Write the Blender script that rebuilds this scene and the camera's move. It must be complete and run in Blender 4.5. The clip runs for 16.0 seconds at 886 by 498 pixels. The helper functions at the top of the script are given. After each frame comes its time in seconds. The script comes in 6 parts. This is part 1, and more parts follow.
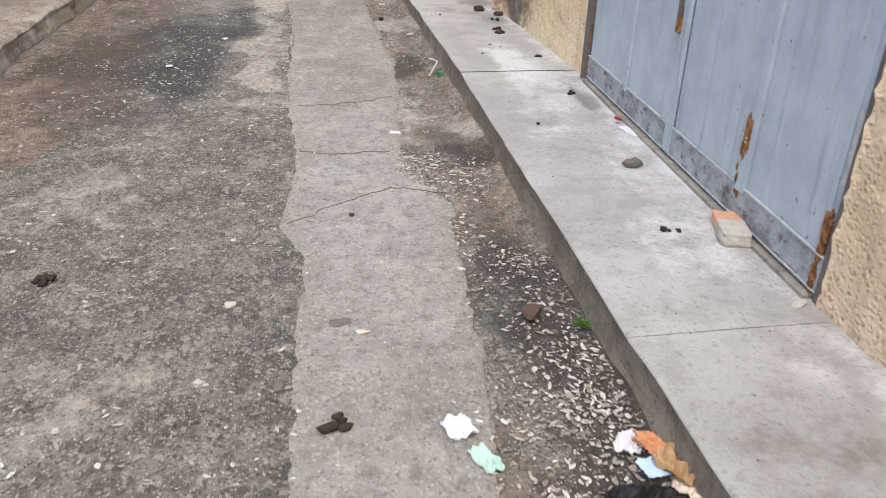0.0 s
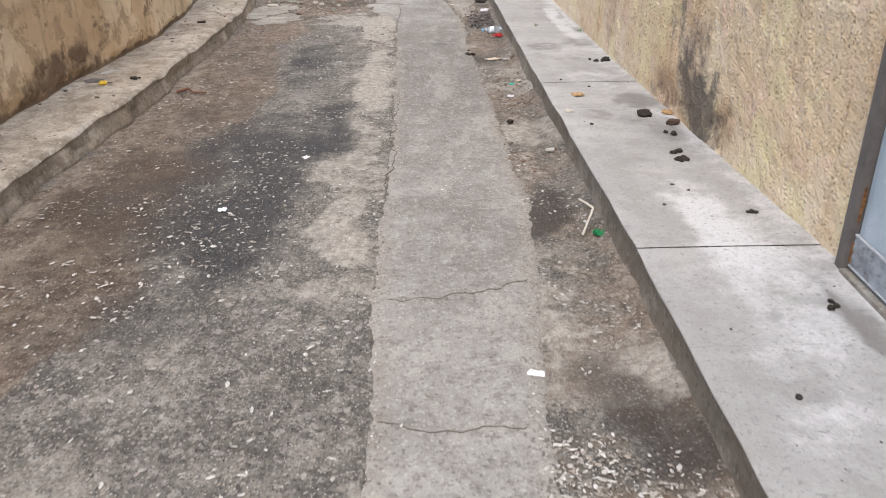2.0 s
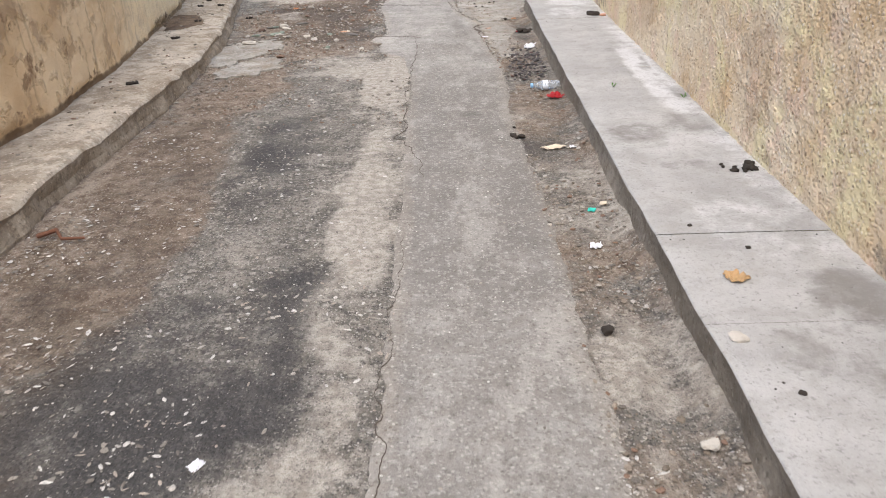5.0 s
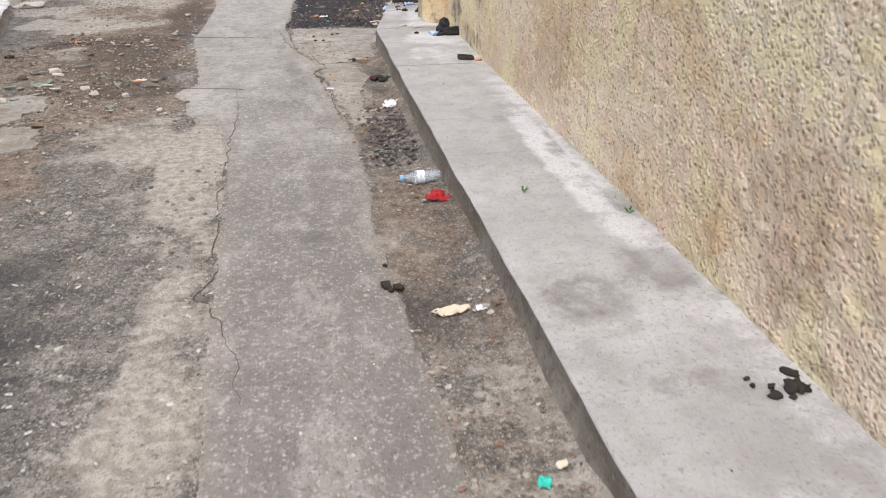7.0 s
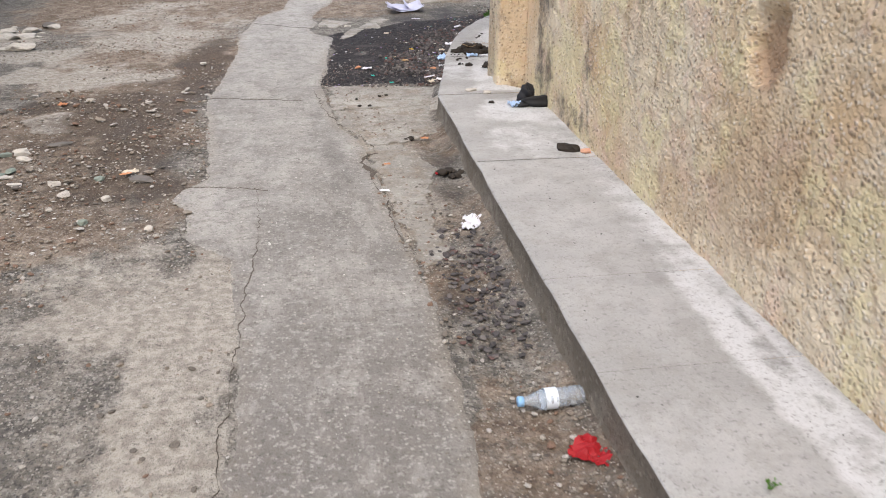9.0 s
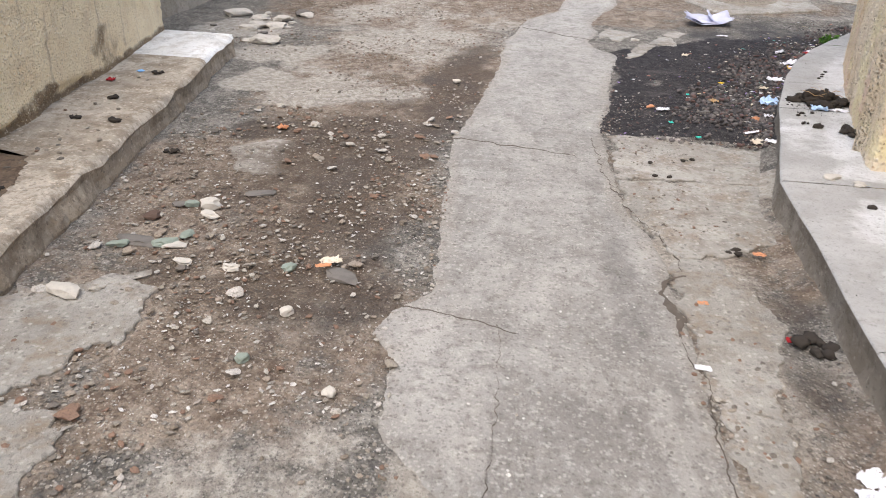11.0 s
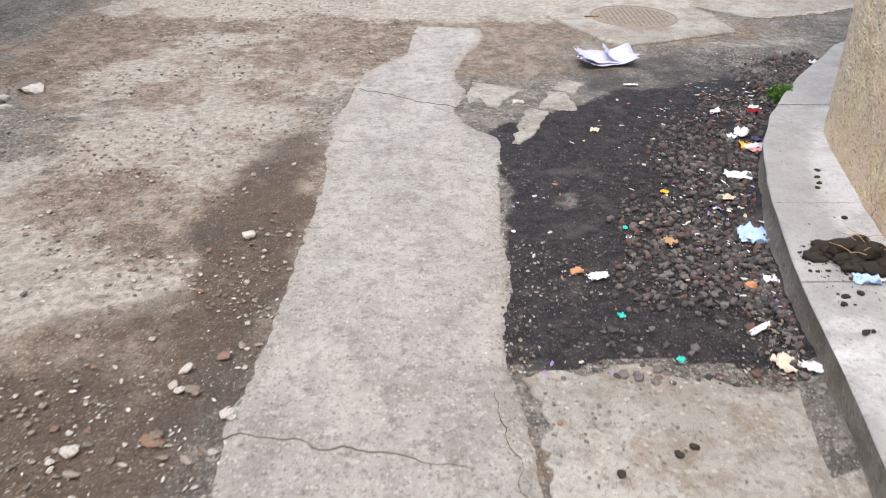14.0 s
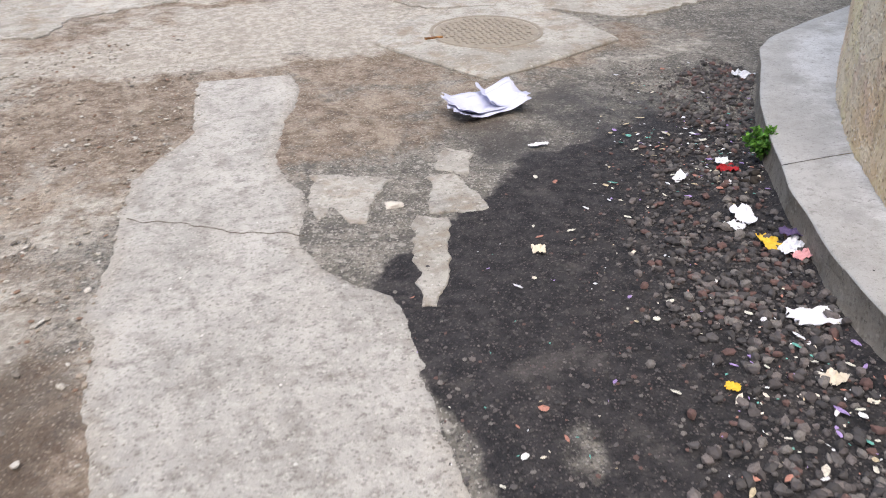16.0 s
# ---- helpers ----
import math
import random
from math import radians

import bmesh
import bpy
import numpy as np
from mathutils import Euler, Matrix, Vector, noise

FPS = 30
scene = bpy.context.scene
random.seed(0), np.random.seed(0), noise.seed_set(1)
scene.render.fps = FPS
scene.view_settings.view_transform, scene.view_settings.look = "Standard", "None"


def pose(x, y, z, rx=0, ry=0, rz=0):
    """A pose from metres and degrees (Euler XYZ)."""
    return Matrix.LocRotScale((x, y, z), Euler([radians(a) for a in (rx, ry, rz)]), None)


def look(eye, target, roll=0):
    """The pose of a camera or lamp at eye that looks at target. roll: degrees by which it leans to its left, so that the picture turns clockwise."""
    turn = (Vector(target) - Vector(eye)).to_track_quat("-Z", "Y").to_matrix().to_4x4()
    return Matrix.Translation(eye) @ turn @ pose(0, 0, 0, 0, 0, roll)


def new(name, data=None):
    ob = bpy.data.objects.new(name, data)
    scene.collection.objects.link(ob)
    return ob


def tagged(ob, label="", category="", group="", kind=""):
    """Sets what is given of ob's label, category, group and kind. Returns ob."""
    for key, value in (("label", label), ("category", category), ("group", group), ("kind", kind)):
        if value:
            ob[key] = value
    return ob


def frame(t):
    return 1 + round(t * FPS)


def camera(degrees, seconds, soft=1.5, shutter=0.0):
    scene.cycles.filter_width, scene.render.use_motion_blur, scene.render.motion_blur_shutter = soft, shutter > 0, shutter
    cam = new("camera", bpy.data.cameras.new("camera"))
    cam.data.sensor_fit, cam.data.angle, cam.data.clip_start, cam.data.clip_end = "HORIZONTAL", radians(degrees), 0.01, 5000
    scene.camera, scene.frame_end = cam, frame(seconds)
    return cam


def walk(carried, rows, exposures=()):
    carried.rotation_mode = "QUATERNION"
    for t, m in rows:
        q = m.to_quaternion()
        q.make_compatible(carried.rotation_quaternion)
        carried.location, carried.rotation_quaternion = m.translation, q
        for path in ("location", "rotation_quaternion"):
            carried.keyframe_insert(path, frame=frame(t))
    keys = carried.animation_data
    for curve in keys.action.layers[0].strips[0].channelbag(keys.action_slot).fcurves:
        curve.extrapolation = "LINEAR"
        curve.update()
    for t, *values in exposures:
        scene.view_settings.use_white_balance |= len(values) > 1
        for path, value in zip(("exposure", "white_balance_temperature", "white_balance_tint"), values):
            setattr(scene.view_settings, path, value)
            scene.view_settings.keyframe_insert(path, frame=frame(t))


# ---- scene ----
cam = camera(58.7, 16.0, 1.0, 0.2)
PATH = [
    (0, (0.373, 1.572, 1.35), (0.695, 3.313, 0.42), 1.8),
    (0.5, (0.409, 2.01, 1.333), (0.704, 3.747, 0.386), 1.4),
    (1, (0.503, 2.415, 1.338), (0.73, 4.154, 0.376), 0.8),
    (1.5, (0.564, 2.851, 1.399), (0.624, 4.618, 0.464), 0.9),
    (2, (0.481, 3.339, 1.399), (0.52, 5.146, 0.543), -0.5),
    (2.5, (0.521, 3.772, 1.387), (0.554, 5.582, 0.538), -1.2),
    (3, (0.56, 4.181, 1.432), (0.507, 5.996, 0.594), 0.0),
    (3.5, (0.527, 4.607, 1.435), (0.504, 6.433, 0.619), -0.4),
    (3.7, (0.512, 4.767, 1.439), (0.501, 6.596, 0.629), -0.9),
    (5.8, (0.567, 6.6, 1.382), (0.522, 8.383, 0.477), -2.6),
    (6, (0.594, 6.775, 1.385), (0.622, 8.557, 0.479), -1.7),
    (6.5, (0.576, 7.231, 1.387), (0.831, 8.994, 0.479), -0.5),
    (7, (0.59, 7.678, 1.387), (0.925, 9.446, 0.513), 0.2),
    (7.5, (0.634, 8.114, 1.426), (0.909, 9.905, 0.578), 0.7),
    (8, (0.619, 8.589, 1.403), (0.912, 10.381, 0.565), 0.5),
    (8.2, (0.601, 8.752, 1.425), (0.906, 10.543, 0.59), 0.6),
    (10.3, (0.421, 10.431, 1.381), (0.389, 12.235, 0.518), 1.1),
    (10.5, (0.405, 10.609, 1.396), (0.259, 12.405, 0.527), 0.9),
    (11, (0.33, 10.987, 1.382), (0.055, 12.758, 0.495), 1.8),
    (11.5, (0.239, 11.306, 1.412), (-0.145, 13.041, 0.495), 1.8),
    (12, (0.205, 11.67, 1.397), (-0.377, 13.339, 0.462), 0.4),
    (12.5, (0.236, 12.055, 1.416), (-0.253, 13.733, 0.443), -0.5),
    (12.7, (0.269, 12.238, 1.417), (-0.078, 13.945, 0.434), -1.3),
    (13, (0.253, 12.527, 1.43), (0.147, 14.27, 0.456), -1.0),
    (13.5, (0.252, 12.97, 1.415), (0.284, 14.733, 0.47), 0.0),
    (14, (0.27, 13.433, 1.45), (0.32, 15.207, 0.527), 0.9),
    (14.5, (0.261, 13.976, 1.405), (0.535, 15.734, 0.492), 0.1),
    (15, (0.218, 14.457, 1.34), (0.478, 16.183, 0.363), -1.9),
    (15.5, (0.209, 14.977, 1.346), (0.528, 16.704, 0.39), -2.4),
    (16, (0.185, 15.449, 1.327), (0.716, 17.128, 0.377), -1.7),
]
walk(cam, [(t, look(eye, target, roll)) for t, eye, target, roll in PATH], exposures=[(0, 0.60), (2.5, 0.59), (4.5, 0.68), (6, 0.68), (8, 0.53), (12.5, 0.80), (16, 0.86)])

# ---- world, sun, exposure ----
world = bpy.data.worlds.new("overcast_sky")
scene.world = world
world.use_nodes = True
_sky = world.node_tree.nodes.new("ShaderNodeTexSky")
_sky.sky_type, _sky.sun_disc = "NISHITA", False
_sky.sun_elevation, _sky.sun_rotation = radians(58), radians(200)
_sky.air_density, _sky.dust_density, _sky.ozone_density = 1.0, 3.5, 1.0
world.node_tree.links.new(_sky.outputs[0], world.node_tree.nodes["Background"].inputs[0])
world.node_tree.nodes["Background"].inputs[1].default_value = 0.15
sun = new("sun", bpy.data.lights.new("sun", "SUN"))
sun.data.energy, sun.data.angle, sun.data.color = 1.5, radians(80), (1.0, 0.96, 0.9)
sun.matrix_world = look((0, 0, 0), (0.05, 0.25, -0.95))
sun.location = (-2, 2, 12)


# ---- materials ----
class Nodes:
    """A small writer of node trees."""

    def __init__(self, name):
        self.m = bpy.data.materials.new(name)
        self.m.use_nodes = True
        self.t = self.m.node_tree
        self.b = self.t.nodes["Principled BSDF"]
        self.o = self.t.nodes.new("ShaderNodeTexCoord").outputs["Object"]

    def put(self, kind, **ins):
        n = self.t.nodes.new(kind)
        for k, v in ins.items():
            self.set(n.inputs[k.replace("_", " ")], v)
        return n

    def set(self, sock, v):
        if isinstance(v, bpy.types.NodeSocket):
            self.t.links.new(v, sock)
        else:
            if sock.type == "RGBA" and len(v) == 3:
                v = (*v, 1)
            sock.default_value = v

    def noise(self, scale, detail=4.0, rough=0.55, stretch=None):
        co = self.o
        if stretch:
            mp = self.put("ShaderNodeMapping", Vector=self.o, Scale=stretch)
            co = mp.outputs[0]
        return self.put("ShaderNodeTexNoise", Vector=co, Scale=scale, Detail=detail, Roughness=rough).outputs[0]

    def warped(self, amount, scale):
        n = self.put("ShaderNodeTexNoise", Vector=self.o, Scale=scale, Detail=3.0)
        a = self.t.nodes.new("ShaderNodeVectorMath")
        a.operation = "MULTIPLY_ADD"
        self.set(a.inputs[0], n.outputs["Color"])
        a.inputs[1].default_value = (amount, amount, amount)
        self.set(a.inputs[2], self.o)
        return a.outputs[0]

    def cells(self, scale, amount=0.012, warp=40.0):
        """Ragged crumbs: three random values and how near the middle of the crumb."""
        v = self.put("ShaderNodeTexVoronoi", Vector=self.warped(amount, warp), Scale=scale)
        c = self.put("ShaderNodeSeparateColor", Color=v.outputs["Color"])
        return c.outputs[0], c.outputs[1], c.outputs[2], self.step(v.outputs["Distance"], 0.6, 0.3)

    def voronoi(self, scale, out="Distance", randomness=1.0):
        return self.put("ShaderNodeTexVoronoi", Vector=self.o, Scale=scale, Randomness=randomness).outputs[out]

    def step(self, v, lo, hi, a=0.0, b=1.0):
        n = self.put("ShaderNodeMapRange", Value=v)
        n.interpolation_type = "SMOOTHSTEP"
        for i, x in zip((1, 2, 3, 4), (lo, hi, a, b)):
            n.inputs[i].default_value = x
        return n.outputs[0]

    def math(self, op, a, b=0.0):
        n = self.t.nodes.new("ShaderNodeMath")
        n.operation = op
        self.set(n.inputs[0], a)
        self.set(n.inputs[1], b)
        return n.outputs[0]

    def mix(self, f, a, b):
        n = self.t.nodes.new("ShaderNodeMix")
        n.data_type = "RGBA"
        self.set(n.inputs[0], f)
        self.set(n.inputs[6], a)
        self.set(n.inputs[7], b)
        return n.outputs[2]

    def attr(self, name):
        n = self.t.nodes.new("ShaderNodeAttribute")
        n.attribute_name = name
        return n.outputs["Fac"]

    def island(self):
        return self.t.nodes.new("ShaderNodeNewGeometry").outputs["Random Per Island"]

    def single(self):
        return self.t.nodes.new("ShaderNodeObjectInfo").outputs["Random"]

    def done(self, color, rough=0.85, bump=None, height=0.004, strength=0.8, metal=0.0, spec=0.3):
        self.set(self.b.inputs["Base Color"], color)
        self.set(self.b.inputs["Roughness"], rough)
        self.set(self.b.inputs["Metallic"], metal)
        self.b.inputs["Specular IOR Level"].default_value = spec
        if bump is not None:
            n = self.put("ShaderNodeBump", Strength=strength, Distance=height, Height=bump)
            self.t.links.new(n.outputs[0], self.b.inputs["Normal"])
        return self.m


def concrete(name, light, dark, stain, grit=1.0, soil=0.0):
    n = Nodes(name)
    big, mid, fine, grain = n.noise(1.3, 6, 0.65), n.noise(8, 6, 0.7), n.noise(70, 4, 0.75), n.noise(200, 2, 0.8)
    c = n.mix(n.step(big, 0.42, 0.58), dark, light)
    c = n.mix(n.step(mid, 0.46, 0.62, 0, 0.75), c, stain)
    c = n.mix(n.step(n.noise(3.5, 7, 0.78), 0.52, 0.66, 0, 0.65), c, [0.62 * v for v in dark])
    c = n.mix(n.step(n.noise(2.3, 7, 0.75), 0.47, 0.35, 0, 0.65), c, [min(1.0, 1.25 * v) for v in light])
    if soil:
        c = n.mix(n.step(n.noise(4.5, 7, 0.75), 0.5, 0.62, 0, soil), c, (0.24, 0.185, 0.13))
    a0, a1, a2, am = n.cells(58)
    c = n.mix(n.math("MULTIPLY", am, n.step(a0, 0.72, 0.98, 0, 0.45 * grit)), c, [min(1.0, 1.35 * v) for v in light])
    c = n.mix(n.math("MULTIPLY", am, n.step(a1, 0.75, 0.98, 0, 0.5 * grit)), c, [0.5 * v for v in dark])
    c = n.mix(n.step(n.noise(46, 4, 0.75), 0.59, 0.66, 0, 0.65), c, [0.38 * v for v in dark])
    c = n.mix(n.step(fine, 0.57, 0.68, 0, 0.4 * grit), c, [0.5 * v for v in dark])
    c = n.mix(n.step(grain, 0.40, 0.3, 0, 0.4), c, [min(1.0, 1.4 * v) for v in light])
    pits = n.step(n.voronoi(60), 0.05, 0.22)
    h = n.math("ADD", n.math("MULTIPLY", pits, 0.4), n.math("ADD", n.math("MULTIPLY", fine, 1.3), n.math("MULTIPLY", mid, 0.8)))
    return n.done(c, 0.9, h, 0.006 * grit, 0.9)


def flat_paint(name, color, rough=0.6, wear=0.25, spec=0.3, metal=0.0, scale=14.0):
    n = Nodes(name)
    c = n.mix(n.step(n.noise(scale, 4), 0.4, 0.75, 0, wear), color, [0.55 * v for v in color])
    c = n.mix(n.step(n.noise(scale * 9, 2), 0.55, 0.75, 0, wear), c, [0.7 * v for v in color])
    return n.done(c, rough, n.noise(scale * 6, 3), 0.001, 0.5, metal, spec)


def varied(name, colors, rough=0.85, height=0.001, scale=180.0, per_object=False):
    """One of several colours for every loose piece, with grain."""
    n = Nodes(name)
    r = n.single() if per_object else n.island()
    ramp = n.put("ShaderNodeValToRGB", Fac=r)
    ramp.color_ramp.interpolation = "CONSTANT"
    while len(ramp.color_ramp.elements) < len(colors):
        ramp.color_ramp.elements.new(0.5)
    for i, (e, c) in enumerate(zip(ramp.color_ramp.elements, colors)):
        e.position, e.color = i / len(colors), (*c, 1)
    g = n.noise(scale, 3)
    c = n.mix(n.step(g, 0.45, 0.7, 0, 0.45), ramp.outputs[0], (0.06, 0.05, 0.04))
    return n.done(c, rough, g, height, 0.6)


def make_road():
    n = Nodes("worn_road_and_soil")
    soil, damp, pale, tar = n.attr("soil"), n.attr("damp"), n.attr("pale"), n.attr("tar")
    mid, fine, grain = n.noise(14, 6, 0.7), n.noise(75, 4, 0.75), n.noise(260, 2, 0.8)
    wash, drag = n.noise(3.1, 7, 0.72), n.noise(5.5, 6, 0.7, (1, 0.5, 1))
    a0, a1, a2, am = n.cells(62, 0.02, 30)
    b0, b1, b2, bm_ = n.cells(130, 0.010, 70)
    patch = n.step(n.noise(5, 6, 0.7), 0.40, 0.62)
    old = n.mix(patch, (0.135, 0.124, 0.107), (0.262, 0.240, 0.207))
    old = n.mix(n.step(drag, 0.52, 0.68, 0, 0.55), old, (0.35, 0.328, 0.295))
    old = n.mix(n.step(wash, 0.50, 0.36, 0, 0.6), old, (0.095, 0.088, 0.08))
    d0, d1, d2, dm = n.cells(27, 0.03, 26)
    old = n.mix(n.math("MULTIPLY", dm, n.step(d0, 0.58, 0.8, 0, 0.75)), old, (0.38, 0.355, 0.315))
    old = n.mix(n.math("MULTIPLY", dm, n.step(d1, 0.6, 0.82, 0, 0.7)), old, (0.09, 0.083, 0.076))
    old = n.mix(n.math("MULTIPLY", am, n.step(a0, 0.5, 0.95, 0, 0.75)), old, (0.40, 0.37, 0.322))
    old = n.mix(n.math("MULTIPLY", am, n.step(a1, 0.6, 0.9, 0, 0.75)), old, (0.075, 0.072, 0.068))
    old = n.mix(n.math("MULTIPLY", bm_, n.step(b0, 0.62, 0.85, 0, 0.8)), old, (0.47, 0.445, 0.40))
    old = n.mix(n.math("MULTIPLY", bm_, n.step(b1, 0.6, 0.85, 0, 0.8)), old, (0.06, 0.057, 0.053))
    earth = n.mix(n.step(mid, 0.36, 0.64), (0.142, 0.102, 0.075), (0.298, 0.242, 0.190))
    earth = n.mix(n.step(drag, 0.50, 0.64, 0, 0.7), earth, (0.39, 0.328, 0.262))
    earth = n.mix(n.step(wash, 0.49, 0.36, 0, 0.65), earth, (0.135, 0.098, 0.066))
    earth = n.mix(n.math("MULTIPLY", am, n.step(a0, 0.72, 0.98, 0, 0.6)), earth, (0.42, 0.36, 0.285))
    earth = n.mix(n.math("MULTIPLY", am, n.step(a1, 0.78, 0.98, 0, 0.55)), earth, (0.10, 0.074, 0.052))
    earth = n.mix(n.math("MULTIPLY", bm_, n.step(b0, 0.76, 0.92, 0, 0.8)), earth, (0.48, 0.43, 0.36))
    con = n.mix(n.step(n.noise(22, 6, 0.7), 0.4, 0.6), (0.33, 0.298, 0.255), (0.50, 0.465, 0.41))
    con = n.mix(n.step(wash, 0.52, 0.66, 0, 0.5), con, (0.27, 0.235, 0.195))
    con = n.mix(n.math("MULTIPLY", bm_, n.step(b1, 0.75, 0.92, 0, 0.5)), con, (0.16, 0.14, 0.12))
    ragged = n.math("MULTIPLY", n.math("SUBTRACT", n.noise(6.5, 8, 0.78), 0.5), 1.5)
    c = n.mix(n.step(n.math("ADD", soil, ragged), 0.30, 0.68), old, earth)
    set_in = n.step(n.math("ADD", pale, ragged), 0.38, 0.66, 0, 0.92)
    c = n.mix(set_in, c, con)
    wet = n.step(n.math("ADD", damp, n.math("MULTIPLY", ragged, 0.8)), 0.2, 0.8, 0, 1)
    dark = n.mix(soil, (0.042, 0.041, 0.042), (0.092, 0.064, 0.042))
    keep_stone = n.math("MULTIPLY", bm_, n.step(b2, 0.72, 0.85, 0, 0.6))
    c = n.mix(n.math("MULTIPLY", n.math("MULTIPLY", wet, 0.82), n.math("SUBTRACT", 1.0, keep_stone)), c, dark)
    tarc = n.mix(n.step(mid, 0.4, 0.62), (0.020, 0.019, 0.021), (0.048, 0.044, 0.045))
    tarc = n.mix(n.step(n.noise(2.6, 6, 0.7), 0.54, 0.68, 0, 0.5), tarc, (0.13, 0.118, 0.108))
    tarc = n.mix(n.math("MULTIPLY", bm_, n.step(b0, 0.6, 0.95, 0, 0.6)), tarc, (0.16, 0.135, 0.13))
    c = n.mix(n.step(n.math("ADD", tar, n.math("MULTIPLY", ragged, 0.7)), 0.35, 0.65), c, tarc)
    c = n.mix(n.step(fine, 0.58, 0.68, 0, 0.55), c, (0.05, 0.045, 0.04))
    c = n.mix(n.step(n.noise(38, 5, 0.75), 0.58, 0.64, 0, 0.5), c, (0.06, 0.055, 0.05))
    rough = n.step(wet, 0, 1, 0.95, 0.75)
    stone = n.math("MULTIPLY", am, n.step(set_in, 0, 1, 0.55, 0.12))
    h = n.math("ADD", stone, n.math("ADD", n.math("MULTIPLY", fine, 1.5), n.math("MULTIPLY", grain, 0.6)))
    return n.done(c, rough, h, 0.007, 1.0)


def make_roughcast():
    n = Nodes("tan_roughcast_render")
    soot, worn, smooth = n.attr("soot"), n.attr("worn"), n.attr("smooth")
    big, mid, fine = n.noise(1.3, 4), n.noise(7, 5, 0.6), n.noise(60, 3, 0.7)
    c = n.mix(n.step(big, 0.35, 0.65), (0.70, 0.545, 0.36), (0.79, 0.68, 0.51))
    c = n.mix(n.step(mid, 0.5, 0.75, 0, 0.55), c, (0.82, 0.73, 0.60))
    c = n.mix(n.step(n.noise(1.7, 6, 0.7), 0.49, 0.64, 0, 0.6), c, (0.60, 0.40, 0.21))
    c = n.mix(n.step(n.noise(2.4, 6, 0.65), 0.50, 0.60, 0, 0.65), c, (0.78, 0.69, 0.41))
    c = n.mix(n.step(n.noise(3.1, 6, 0.65), 0.53, 0.63, 0, 0.6), c, (0.74, 0.54, 0.42))
    c = n.mix(n.step(n.noise(14, 6, 0.75), 0.53, 0.66, 0, 0.5), c, (0.46, 0.31, 0.18))
    grains = n.put("ShaderNodeTexVoronoi", Vector=n.warped(0.02, 22), Scale=62)
    sep = n.put("ShaderNodeSeparateColor", Color=grains.outputs["Color"])
    knob = n.step(grains.outputs["Distance"], 0.75, 0.1)
    rough_only = n.math("SUBTRACT", 1.0, smooth)
    tip = n.math("MULTIPLY", rough_only, n.step(grains.outputs["Distance"], 0.5, 0.25))
    c = n.mix(n.math("MULTIPLY", tip, n.step(sep.outputs[0], 0.55, 0.9, 0, 0.7)), c, (0.84, 0.76, 0.65))
    c = n.mix(n.math("MULTIPLY", tip, n.step(sep.outputs[1], 0.62, 0.92, 0, 0.6)), c, (0.47, 0.31, 0.17))
    c = n.mix(n.math("MULTIPLY", tip, n.step(sep.outputs[2], 0.80, 0.94, 0, 0.8)), c, (0.30, 0.21, 0.14))
    jag = n.math("MULTIPLY", n.math("SUBTRACT", n.noise(7, 7, 0.75), 0.5), 1.7)
    c = n.mix(n.step(n.math("ADD", worn, n.math("MULTIPLY", jag, 0.7)), 0.3, 1.0, 0, 0.85), c, (0.40, 0.26, 0.16))
    c = n.mix(n.step(n.math("ADD", soot, n.math("MULTIPLY", jag, 1.1)), 0.3, 0.95, 0, 0.88), c, (0.10, 0.088, 0.08))
    streak = n.noise(3.0, 3, 0.5, (6, 6, 0.35))
    c = n.mix(n.step(streak, 0.58, 0.74, 0, 0.35), c, (0.30, 0.21, 0.12))
    lumps = n.math("ADD", n.math("MULTIPLY", knob, n.step(sep.outputs[2], 0.1, 0.7, 0.35, 1.0)), n.math("MULTIPLY", n.noise(34, 4, 0.65), 0.8))
    h = n.math("ADD", n.math("MULTIPLY", lumps, n.math("ADD", 0.05, rough_only)), n.math("MULTIPLY", fine, 0.7))
    return n.done(c, 0.93, h, 0.006, 0.9)


